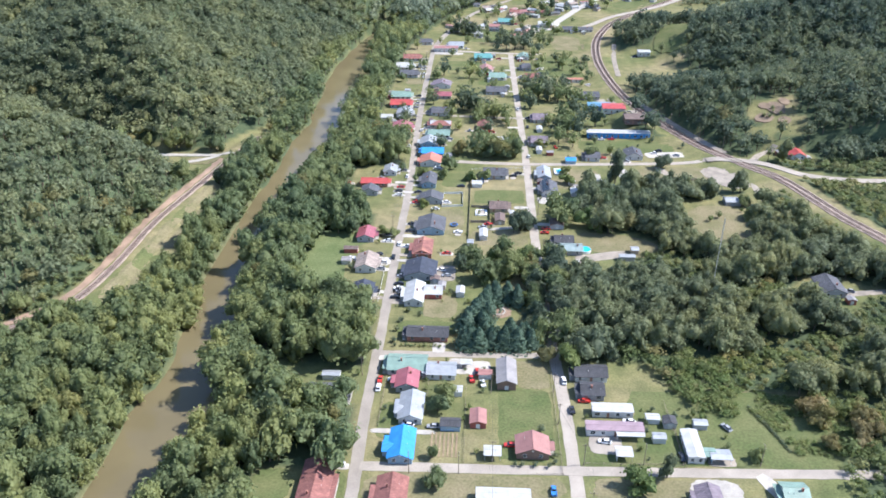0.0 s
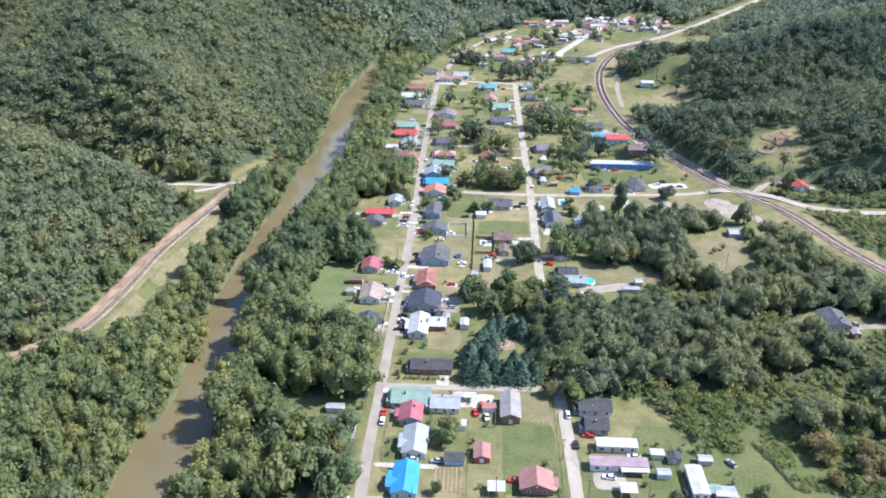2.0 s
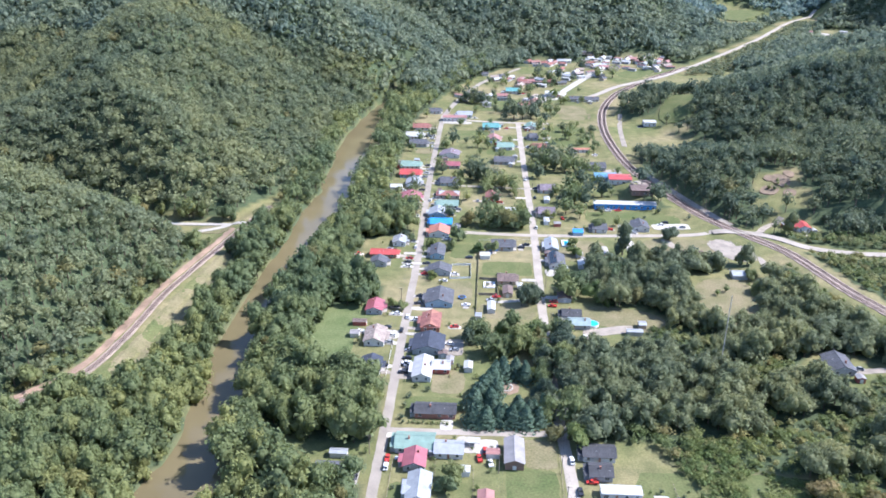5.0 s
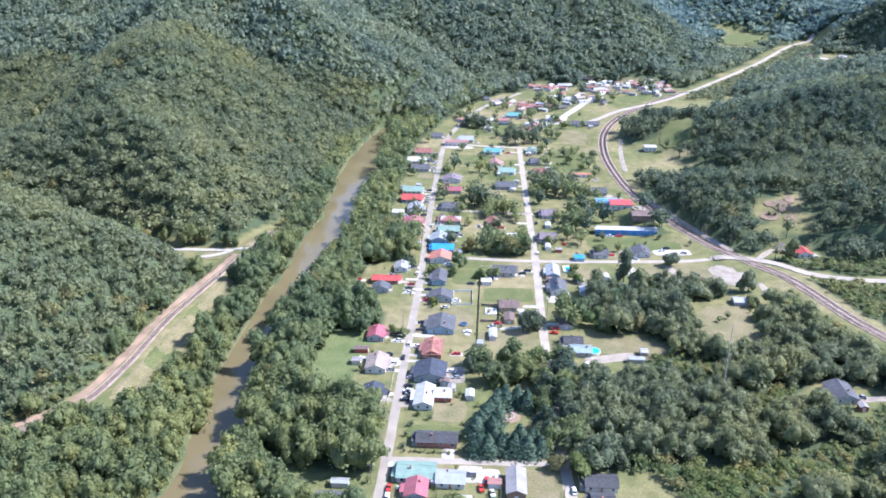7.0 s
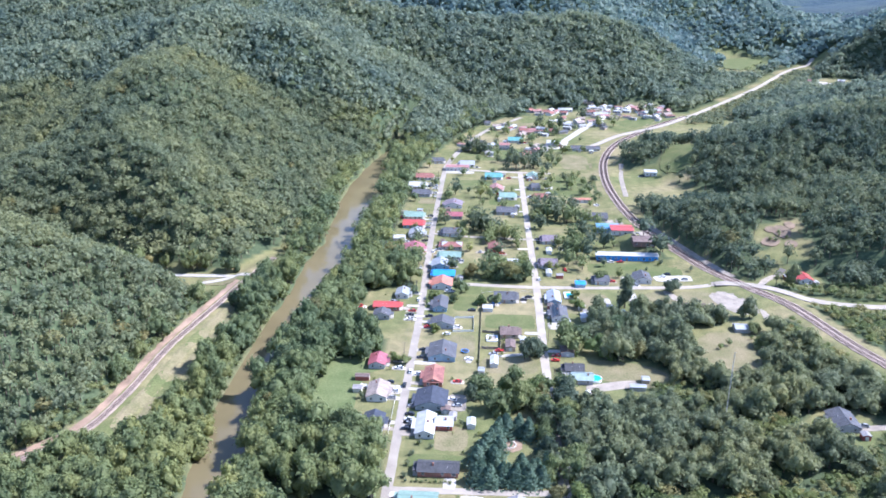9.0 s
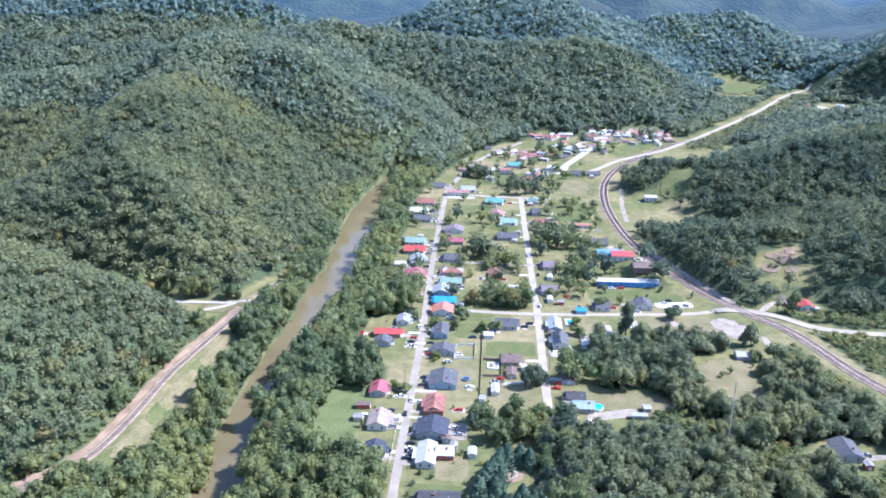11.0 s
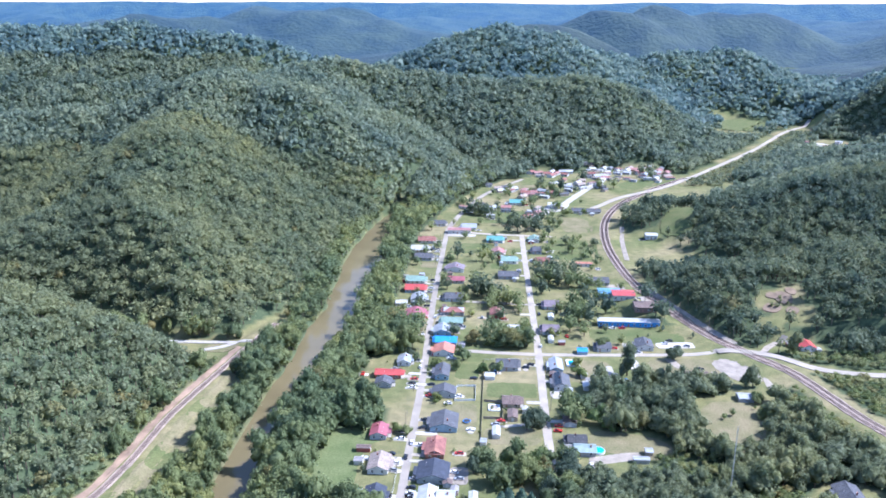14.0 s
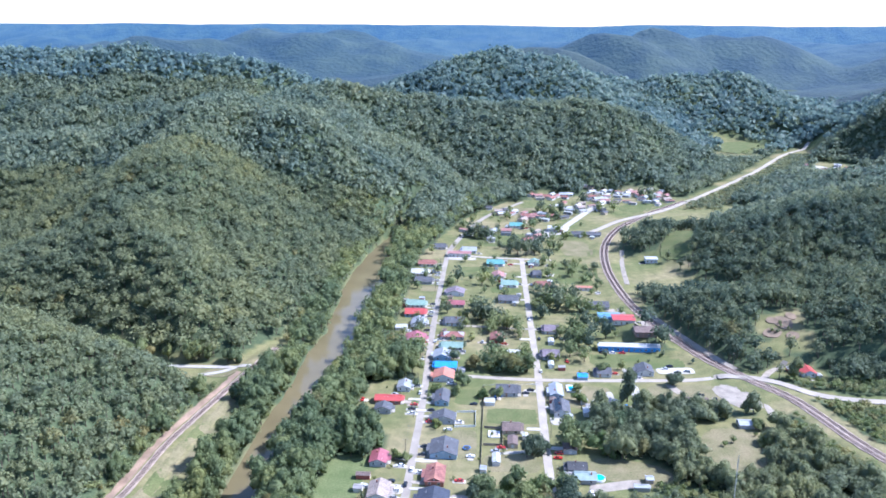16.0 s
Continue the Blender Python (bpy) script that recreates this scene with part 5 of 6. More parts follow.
# trees that close over the eastern street, and fill the groves and the conifer stand
fill = random.Random(58)
for k in range(9):
    tree(31.2 + fill.uniform(-0.8, 0.8), 274 + 8.2 * k, fill.uniform(3.0, 3.9), fill.uniform(9, 12), fill.choice("bbd"))
    tree(42.0 + fill.uniform(-0.6, 0.8), 277 + 8.2 * k, fill.uniform(4.2, 5.2), fill.uniform(11, 14), fill.choice("bbd"))
for x, y in ((10, 277.5), (25, 277), (31, 275.5), (4.8, 286.5), (9.2, 283), (11.5, 305), (20.4, 279.5), (11.5, 290.5), (8, 296), (30.5, 281.5), (24, 304)):
    tree(x, y, fill.uniform(2.7, 3.4), fill.uniform(8, 10), "p")
for cx, cy, wide, deep, count, kinds in ((15, 488, 30, 26, 12, "bbby"), (14, 550, 26, 10, 6, "bby"), (-2, 570, 16, 14, 5, "d"), (57, 607, 44, 34, 16, "bdd"), (66, 535, 20, 34, 9, "bbd"), (38, 760, 40, 44, 12, "ddb"), (24, 334, 22, 22, 8, "bbby"), (-8, 806, 26, 12, 6, "d")):
    for k in range(count):
        x, y, r = cx + fill.uniform(-0.5, 0.5) * wide, cy + fill.uniform(-0.5, 0.5) * deep, fill.uniform(2.6, 5.0)
        if all(math.hypot(x - a, y - b) > c * 0.8 + r * 0.8 for a, b, c in HOUSE_SPOTS) and abs(x - 34.5) > 3.2 + r * 0.6:
            tree(x, y, r, r * fill.uniform(2.0, 2.6), fill.choice(kinds))


# ---- lawns, drives and yards ----
def patch(name, x, y, w, d, mat, label, category, lift=0.03, turn=0.0, seed=1, square=3.0):
    """A patch of ground cover with a wandering outline."""
    rng = np.random.default_rng(seed + int(abs(x * 7 + y * 3)))
    n = 40
    a = np.linspace(0, 6.2832, n, endpoint=False)
    c, s = np.cos(a), np.sin(a)
    k = (np.abs(c) ** square + np.abs(s) ** square) ** (-1 / square) * (1 + rng.uniform(-0.05, 0.05, n))
    t = radians(turn)
    px, py = c * k * w / 2, s * k * d / 2
    verts, faces = [], []
    rings = (0.02, 0.35, 0.7, 1.0) if max(w, d) < 28 else (0.02, *np.linspace(0.08, 1, 12))
    for f in rings:
        qx, qy = x + f * (px * math.cos(t) - py * math.sin(t)), y + f * (px * math.sin(t) + py * math.cos(t))
        verts.append(np.stack([qx, qy, land(qx, qy) + lift], 1))
    verts.append(verts[-1] - (0, 0, 0.3))
    i = np.arange(n)
    for r in range(len(rings)):
        faces.append(np.stack([r * n + i, (r + 1) * n + i, (r + 1) * n + (i + 1) % n, r * n + (i + 1) % n], 1))
    return tagged(sheet(name, np.concatenate(verts), np.concatenate(faces), mat), label, category, kind="structure")


patches = [0, 0]


def lawn_patch(x, y, w, d, mat, turn=0.0, square=3.0, lift=0.0):
    patches[0] += 1
    lift += 0.02 + 0.005 * (patches[0] % 7)
    label = {LAWN_DRY: "dry yellowed mown grass", LAWN_GREEN: "green mown lawn", FIELD: "bright green river meadow"}[mat]
    return patch("lawn", x, y, w, d, mat, label, "lawn", lift, turn, 2, square)


def yard(x, y, w, d, mat=None, turn=0.0, lift=0.0, square=5.0):
    patches[1] += 1
    lift = 0.105 + 0.005 * (patches[1] % 9) + (lift if lift > 0.3 else 0)
    mat = mat or CONCRETE
    label = {CONCRETE: "pale concrete drive", GRAVEL: "pale gravel yard", ASPHALT: "grey asphalt yard", CLAY: "bare reddish earth", SCAR: "bare brown earth with scattered brush"}[mat]
    return patch("drive", x, y, w, d, mat, label, "drive", lift, turn, 3, square)


lawn_patch(-66, 333, 22, 66, FIELD, -2)
lawn_patch(-62, 362, 30, 16, FIELD, 5)
lawn_patch(-68, 251, 16, 13, LAWN_GREEN)
lawn_patch(-57, 192, 13, 15, LAWN_GREEN)
lawn_patch(-38, 190, 9, 18, LAWN_GREEN)
lawn_patch(95, 227, 66, 40, LAWN_GREEN, 0, square=6)
lawn_patch(57, 209, 30, 9, LAWN_GREEN)
lawn_patch(24.5, 226, 19, 38, LAWN_GREEN, square=14)
lawn_patch(28.4, 254, 12, 17, LAWN_DRY, square=12)
lawn_patch(4, 190, 62, 20, LAWN_DRY, square=7)
lawn_patch(62, 193, 34, 15, LAWN_DRY, square=6)
lawn_patch(-21, 225, 12, 20, LAWN_GREEN, square=5)
lawn_patch(-14, 284, 24, 10, LAWN_GREEN, square=5)
lawn_patch(-9, 301, 14, 18, LAWN_DRY, square=5)
lawn_patch(131, 386, 31, 52, LAWN_DRY, -12)
lawn_patch(75, 363, 40, 22, LAWN_DRY, -14)
lawn_patch(17, 367, 28, 17, LAWN_DRY, square=5)
lawn_patch(18, 418, 28, 18, LAWN_GREEN, square=6)
lawn_patch(-8, 385, 14, 30, LAWN_DRY, square=5)
lawn_patch(-8, 440, 14, 20, LAWN_GREEN, square=5)
lawn_patch(15, 545, 30, 12, LAWN_DRY, square=5)
lawn_patch(62, 445, 30, 30, LAWN_DRY, square=5)
lawn_patch(122, 456, 44, 20, LAWN_DRY, 4, square=5)
lawn_patch(100, 500, 60, 22, LAWN_GREEN, 0, square=5)
lawn_patch(-46, 640, 16, 16, LAWN_DRY, square=5)
lawn_patch(16, 640, 24, 14, LAWN_GREEN, square=5)
lawn_patch(-10, 690, 30, 30, LAWN_GREEN, square=5)
lawn_patch(75, 690, 44, 60, LAWN_GREEN, square=4)
lawn_patch(85, 775, 30, 56, LAWN_DRY, 4, square=4)
lawn_patch(20, 800, 60, 50, LAWN_GREEN, square=4)
lawn_patch(40, 930, 60, 40, LAWN_DRY, 20, square=3)
lawn_patch(190, 975, 90, 40, LAWN_GREEN, 40, square=3)
lawn_patch(180, 752, 34, 60, LAWN_GREEN, -20, square=2.6, lift=0.6)
lawn_patch(440, 1470, 80, 150, LAWN_GREEN, -20, square=2.6, lift=1.2)
lawn_patch(-163, 462, 22, 12, LAWN_DRY, 0, square=2.4, lift=0.2)
for k in range(9):
    vy = 292 + 15 * k
    lawn_patch(float(np.interp(vy, [q[1] for q in RAIL_WEST], [q[0] for q in RAIL_WEST])) + 11.5, vy, 12, 24, LAWN_DRY if k % 3 else LAWN_GREEN, -3, square=2.6, lift=0.12)
yard(-18, 219.4, 22, 2.4, lift=0.07)
yard(-37.5, 201.5, 8, 3, lift=0.05)
yard(-26, 262, 10, 3.6, lift=0.1)
yard(0.5, 258, 9, 10, lift=0.06)
yard(8, 257, 9, 9, lift=0.08)
yard(-8, 330, 9, 14, GRAVEL)
yard(-29, 309, 4, 12, GRAVEL)
yard(-8, 270, 5, 7, lift=0.07)
yard(51, 216, 11, 9, ASPHALT, lift=0.07)
yard(83, 195, 16, 13, CONCRETE, lift=0.07, square=3)
yard(102, 197, 5, 16, CONCRETE, 25, lift=0.08)
yard(88, 210, 9, 5, GRAVEL)
yard(-40, 340, 11, 8)
yard(-26, 367, 11, 3.4)
yard(-27, 357, 11, 2.6)
yard(-27, 341, 10, 2.4)
yard(-31, 421, 10, 2.6)
yard(-24, 408, 18, 1.4, GRAVEL)
yard(-44, 431, 8, 4, GRAVEL)
yard(23, 379, 24, 2.6, CONCRETE, 12)
yard(66, 350, 26, 7, GRAVEL, 16)
yard(45, 414, 12, 9)
yard(92, 478, 5, 20, CONCRETE, 8)
yard(122, 487, 24, 9, CONCRETE, 6)
yard(92, 452, 6, 26, CONCRETE, 5)
yard(76, 442, 4, 22)
yard(116, 460, 5, 14, GRAVEL, 20)
yard(151, 452, 20, 34, GRAVEL, 24, lift=0.12, square=2.4)
yard(165, 424, 5, 40, GRAVEL, 2, lift=0.14, square=2.4)
yard(150, 313, 22, 9, GRAVEL, 25, square=2.4)
yard(180, 322, 26, 4, GRAVEL, 10, square=3)
yard(118, 555, 18, 34, GRAVEL, 20)
yard(100, 590, 12, 22, GRAVEL, 12)
yard(72, 846, 22, 40, CONCRETE, -20, lift=0.07, square=3)
yard(-24, 730, 26, 8)
for x, y, w, d in ((194, 528, 13, 10), (204, 538, 12, 15), (206, 524, 9, 8), (197, 541, 8, 7), (211, 545, 7, 9)):
    yard(x, y, w, d, SCAR, 15, lift=0.45, square=1.7)
yard(490, 1260, 46, 60, CONCRETE, -20, lift=0.6, square=2.3)


# ---- vehicles ----
PAINT = {c: grainy(c + "_car_paint", v, 0.25, 0.08, 0.5, 2.0, bump=0.0, vary=0.05) for c, v in
         (("red", (0.5, 0.05, 0.04)), ("white", (0.78, 0.78, 0.77)), ("dark", (0.035, 0.037, 0.045)), ("grey", (0.33, 0.34, 0.36)), ("blue", (0.05, 0.2, 0.5)))}
TYRE = grainy("tyre_rubber", (0.025, 0.025, 0.027), 0.85, 0.2)


def hull(w, rows):
    """A body of cross sections along y: (y, low, high, half width)."""
    bm = bmesh.new()
    rings = [[bm.verts.new((s * hw * k, y, z)) for s, k, z in ((-1, 0.94, lo), (-1, 1.0, (lo + hi) / 2), (-1, 0.88, hi), (1, 0.88, hi), (1, 1.0, (lo + hi) / 2), (1, 0.94, lo))] for y, lo, hi, hw in rows]
    for a, b in zip(rings, rings[1:]):
        for i in range(6):
            bm.faces.new((a[i], a[(i + 1) % 6], b[(i + 1) % 6], b[i]))
    bm.faces.new(rings[0][::-1])
    bm.faces.new(rings[-1])
    bmesh.ops.recalc_face_normals(bm, faces=bm.faces)
    return bm


def car(x, y, colour, turn=0.0, pickup=False):
    c = empty("pickup_truck" if pickup else "car", pose(x, y, float(land(x, y)) + 0.07, 0, 0, turn), "%s %s parked by the street" % (colour, "pickup truck" if pickup else "car"), "car", "parked cars")
    p = PAINT[colour]
    fixed("body", shared("car_body" + colour, lambda: hull(1.8, ((-2.25, 0.4, 0.72, 0.78), (-2.1, 0.3, 0.86, 0.88), (0.9, 0.3, 0.92, 0.9), (2.1, 0.3, 0.8, 0.88), (2.28, 0.42, 0.65, 0.75))), p), c, pose(0, 0, 0))
    if pickup:
        fixed("cabin", shared("pickup_cabin", lambda: hull(1.5, ((-0.45, 0.88, 0.95, 0.8), (-0.25, 0.88, 1.5, 0.72), (0.7, 0.88, 1.5, 0.72), (1.25, 0.88, 0.95, 0.8))), GLASS), c, pose(0, 0, 0))
        fixed("roof", shared("pickup_top" + colour, lambda: boxed(-0.62, -0.25, 1.49, 0.62, 0.7, 1.55), p), c, pose(0, 0, 0))
        for s in (-1, 1):
            fixed("bed_side", shared("bed_side%d" % s + colour, lambda: boxed(s * 0.86 - 0.05, -2.2, 0.86, s * 0.86 + 0.05, -0.45, 1.1), p), c, pose(0, 0, 0))
        fixed("tailgate", shared("tailgate" + colour, lambda: boxed(-0.8, -2.25, 0.8, 0.8, -2.15, 1.1), p), c, pose(0, 0, 0))
    else:
        fixed("cabin", shared("car_cabin", lambda: hull(1.5, ((-1.9, 0.86, 0.95, 0.78), (-1.3, 0.86, 1.42, 0.68), (0.4, 0.86, 1.45, 0.68), (1.15, 0.86, 0.95, 0.78))), GLASS), c, pose(0, 0, 0))
        fixed("roof", shared("car_top" + colour, lambda: boxed(-0.58, -1.25, 1.42, 0.58, 0.38, 1.48), p), c, pose(0, 0, 0))
    for sx in (-1, 1):
        for sy in (-1.35, 1.4):
            fixed("wheel", shared("car_wheel", lambda: tube(bmesh.new(), (-0.11, 0, 0), (0.11, 0, 0), 0.33, 0.33, 12), TYRE), c, pose(sx * 0.8, sy, 0.33))
    return c


car(-28.8, 247.4, "red", 2, True)
car(-28.9, 242.6, "white", 0)
car(39.8, 250.2, "white", 2)
car(41.3, 233.2, "dark", 2, True)
car(-37.0, 201.6, "white", 90, True)
car(-23.8, 247.6, "white", 90)
car(50.8, 217.1, "white", 80)
car(-32.2, 357.1, "white", 0)
car(-33.8, 343.6, "dark", 0)
car(-28.6, 318.5, "dark", 90)
car(-28.4, 314.4, "white", 90, True)
car(-29.2, 306.6, "dark", 85)
car(-10.2, 332.1, "white", 80)
car(-7.6, 327.0, "grey", 95)
car(32.0, 193.4, "blue", 0, True)
car(93.6, 226.5, "grey", 30)
car(7.4, 254.0, "red", 0)
car(9.6, 246.8, "white", 10, True)
car(19.0, 213.8, "red", 90)
car(-41.2, 346.0, "dark", 90)
car(-38.0, 338.0, "white", 90)
car(-16.9, 399.0, "white", 90)
car(41.2, 378.4, "red", 80)
car(40.4, 373.4, "red", 85, True)
car(-27.8, 420.8, "dark", 90)
car(-3.9, 430.4, "dark", 90)
car(33.0, 572.0, "white", 2, True)
car(37.0, 479.0, "white", 0)
car(54.8, 495.9, "red", 10, True)
car(46.0, 238.6, "red", 88, True)
car(155.0, 318.0, "white", 40)
car(172.5, 322.5, "grey", 75)
car(152.0, 311.0, "red", 60, True)
car(149.0, 314.0, "white", 20, True)
car(115.8, 488.8, "white", 90)
car(122.8, 483.8, "dark", 90)
car(129.0, 485.6, "grey", 80)
car(119.6, 493.0, "dark", 85)
car(79.2, 512.7, "dark", 90)
car(85.8, 512.1, "white", 90)
car(92.5, 512.7, "red", 90)
car(-33.2, 523.5, "white", 0)
car(-33.0, 487.8, "dark", 0)
car(-36.0, 443.2, "white", 0)
car(-39.3, 531.5, "dark", 0)
car(38.6, 534.1, "dark", 0)
car(8.7, 378.0, "grey", 90)
car(63.1, 405.4, "white", 50, True)
car(47.4, 400.9, "white", 80)
car(-44.8, 567.0, "red", 90)
car(-41.1, 652.0, "white", 0)

# ---- poles and wires, fences, pools and yard things ----
WIRE = grainy("wire", (0.04, 0.04, 0.045), 0.6, 0.1)
STEEL = grainy("galvanised_steel", (0.5, 0.51, 0.52), 0.45, 0.1, metal=0.6)
PLANK = grainy("weathered_boards", (0.27, 0.22, 0.17), 0.9, 0.25)
POOL_BLUE = grainy("pool_water", (0.03, 0.42, 0.5), 0.08, 0.1, 0.4, 1.0, bump=0.05)
PVC = grainy("white_vinyl", (0.78, 0.78, 0.76), 0.5, 0.06)


def pole(x, y, h=9.0, turn=0.0):
    p = empty("utility_pole", pose(x, y, float(land(x, y)), 0, 0, turn), "weathered wooden utility pole with a crossarm", "pole", "street poles")
    fixed("shaft", shared("pole_shaft", lambda: tube(bmesh.new(), (0, 0, -0.3), (0, 0, 9.0), 0.16, 0.1, 8), POLE_WOOD), p, pose(0, 0, 0))
    fixed("crossarm", shared("pole_arm", lambda: boxed(-1.1, -0.06, 8.3, 1.1, 0.06, 8.44), POLE_WOOD), p, pose(0, 0, 0))
    for s in (-0.95, 0, 0.95):
        fixed("insulator", shared("pole_insulator", lambda: tube(bmesh.new(), (0, 0, 8.44), (0, 0, 8.62), 0.05, 0.04, 6), STEEL), p, pose(s, 0, 0.56 if s == 0 else 0))
    return p


def wire_line(points, offs):
    """Sagging wires from pole to pole, each one by itself."""
    for off, z in offs:
        bm = bmesh.new()
        for (ax, ay), (bx, by) in zip(points, points[1:]):
            prev = None
            for i in range(9):
                t = i / 8
                q = (ax + (bx - ax) * t + off, ay + (by - ay) * t, z - 2.6 * t * (1 - t))
                if prev:
                    tube(bm, prev, q, 0.016, 0.016, 3)
                prev = q
        tagged(part("overhead_wire", bm, WIRE), "sagging overhead wire between the street poles", "wire", "overhead wires")


west_poles = [(-35.6, 178), (-35.4, 212), (-35.9, 250), (-36.2, 290), (-36.6, 330), (-36.8, 372), (-37, 412), (-38, 452), (-39.3, 495), (-40.5, 540), (-41.2, 590), (-41.6, 640), (-41.6, 700)]
mid_poles = [(12.5, 180), (12.8, 206), (12.6, 242)]
east_poles = [(42.8, 185), (42.6, 206), (36.0, 226), (35.4, 243), (38.6, 272), (38.2, 310), (38, 350), (38, 395), (38, 440), (37.4, 490), (36.8, 540), (36, 600), (35.4, 660)]
for line in (west_poles, mid_poles, east_poles):
    for q in line:
        pole(*q)
    wire_line(line, ((-0.95, 8.6), (0, 9.1), (0.95, 8.6), (0.1, 6.4)))
for q in ((-14, 199.6), (2, 200), (62, 206.8), (100, 208.4), (160, 495), (149, 512), (136, 540)):
    pole(*q, turn=90)

mast = empty("radio_mast", pose(110, 316, 0), "tall thin pale lattice mast among trees", "mast")
for k in range(3):
    a = k * 2.094
    part("leg", tube(bmesh.new(), (0.22 * math.cos(a), 0.22 * math.sin(a), 0), (0.22 * math.cos(a), 0.22 * math.sin(a), 38.0), 0.06, 0.06, 5), STEEL, mast)
bm = bmesh.new()
for k in range(int(38.0 / 0.8)):
    for j in range(3):
        a, b = j * 2.094, (j + 1) * 2.094
        tube(bm, (0.22 * math.cos(a), 0.22 * math.sin(a), k * 0.8), (0.22 * math.cos(b), 0.22 * math.sin(b), k * 0.8 + 0.8), 0.03, 0.03, 3)
part("lacing", bm, STEEL, mast)


def fence(line, h=1.2, mat=None, label="weathered board fence round a yard", gap=2.4, rails=0):
    """Posts and boards, or posts and thin rails, along a line of corners."""
    mat = mat or PLANK
    f = empty("fence", pose(*line[0], float(land(*line[0]))), label, "fence")
    ox, oy = line[0]
    for (ax, ay), (bx, by) in zip(line, line[1:]):
        length = math.hypot(bx - ax, by - ay)
        n = max(1, round(length / gap))
        ang = math.degrees(math.atan2(by - ay, bx - ax))
        span = length / n
        for i in range(n):
            t = i / n
            px, py = ax + (bx - ax) * t - ox, ay + (by - ay) * t - oy
            fixed("post", shared("fence_post%.1f" % h + mat.name, lambda: boxed(-0.06, -0.06, -0.1, 0.06, 0.06, h + 0.1), mat), f, pose(px, py, 0))
            if rails:
                for k in range(rails):
                    z = h * (k + 1) / rails - 0.1
                    fixed("rail", shared("fence_rail%.1f" % span + mat.name, lambda: boxed(0.06, -0.02, 0, span - 0.06, 0.02, 0.07), mat), f, pose(px, py, z, 0, 0, ang))
            else:
                fixed("board", shared("fence_board%.1f_%.1f" % (h, span) + mat.name, lambda: boxed(0.06, -0.03, 0.08, span - 0.06, 0.03, h), mat), f, pose(px, py, 0, 0, 0, ang))
    return f


fence(((-13.5, 402.5), (-13, 420), (-2.6, 421), (-2.2, 404), (-13.5, 402.5)), 1.1, PVC, "white vinyl fence round a back yard")
fence(((1.6, 362), (1.6, 456)), 1.1)
fence(((2.4, 384), (12.4, 384), (12.6, 402), (2.4, 403)), 1.5)
fence(((27, 200.8), (35.6, 200.9), (35.2, 262), (34.6, 262.5)), 0.9, label="post and rail fence along a lawn", gap=3.0, rails=2)
for k, (x, y) in enumerate(((20.2, 204.6), (22.6, 204.4), (26.8, 204.6), (31.2, 204.2), (33.4, 206.2), (33.3, 209.4), (33.2, 212.6), (33.0, 215.8), (-24.6, 246), (-25, 231), (-24.4, 224.5), (-22.6, 208.4))):
    tree(x, y, 0.85 + 0.15 * (k % 3), 1.9 + 0.2 * (k % 2), "d")
for k in range(9):
    tree(-23 + k * 1.9, 270.2 + 0.4 * (k % 2), 0.7 + 0.2 * (k % 3), 1.3 + 0.3 * (k % 2), "b")
for x, y in ((-26, 281), (-24.6, 288), (-26.4, 273), (-22, 296), (-17, 293)):
    tree(x, y, 1.4, 2.6, "d")
fence(((43.4, 206.4), (75, 207.2), (76, 231)), 0.9, label="post and rail fence round a yard", gap=3.0, rails=2)
for k in range(22):
    t = k / 21
    tree(104.4 + 7.6 * t ** 0.9, 238.5 - 23 * t, 0.6 + 0.12 * (k % 3), 1.0, "d")


def round_pool(x, y, r, label):
    p = empty("swimming_pool", pose(x, y, float(land(x, y))), label, "pool")
    bm = bmesh.new()
    for i in range(24):
        a, b = i * 6.2832 / 24, (i + 1) * 6.2832 / 24
        vs = []
        for ang in (a, b):
            c, s = math.cos(ang), math.sin(ang)
            vs.append([bm.verts.new((k * c, k * s, z)) for k, z in ((r, 0), (r, 1.2), (r - 0.15, 1.2), (r - 0.15, 0.9))])
        for j in range(3):
            bm.faces.new((vs[0][j], vs[1][j], vs[1][j + 1], vs[0][j + 1]))
    part("rim", bm, PVC, p)
    part("water", tube(bmesh.new(), (0, 0, 0.05), (0, 0, 1.02), r - 0.15, r - 0.15, 24), POOL_BLUE, p, "bright turquoise pool water")
    return p


round_pool(58.5, 355.5, 3.2, "round turquoise above-ground swimming pool")
deck = empty("swimming_pool", pose(55, 455, 0), "square white decked pool behind a house", "pool")
for s in (-1, 1):
    part("deck_side", boxed(s * 3.4 - 0.6, -4.2, 0, s * 3.4 + 0.6, 4.2, 0.9), PVC, deck)
    part("deck_end", boxed(-2.78, s * 3.6 - 0.6, 0, 2.78, s * 3.6 + 0.6, 0.88), PVC, deck)
part("water", boxed(-2.78, -2.98, 0, 2.78, 2.98, 0.7), POOL_BLUE, deck)
deck = empty("patio", pose(8, 396, 0), "white walled patio with a dark square in it", "patio")
for s in (-1, 1):
    part("side", boxed(s * 2.6 - 0.5, -3.4, 0, s * 2.6 + 0.5, 3.4, 0.6), PVC, deck)
    part("end", boxed(-2.08, s * 3.0 - 0.4, 0, 2.08, s * 3.0 + 0.4, 0.58), PVC, deck)
part("floor", boxed(-2.08, -2.58, 0, 2.08, 2.58, 0.2), ASPHALT, deck)


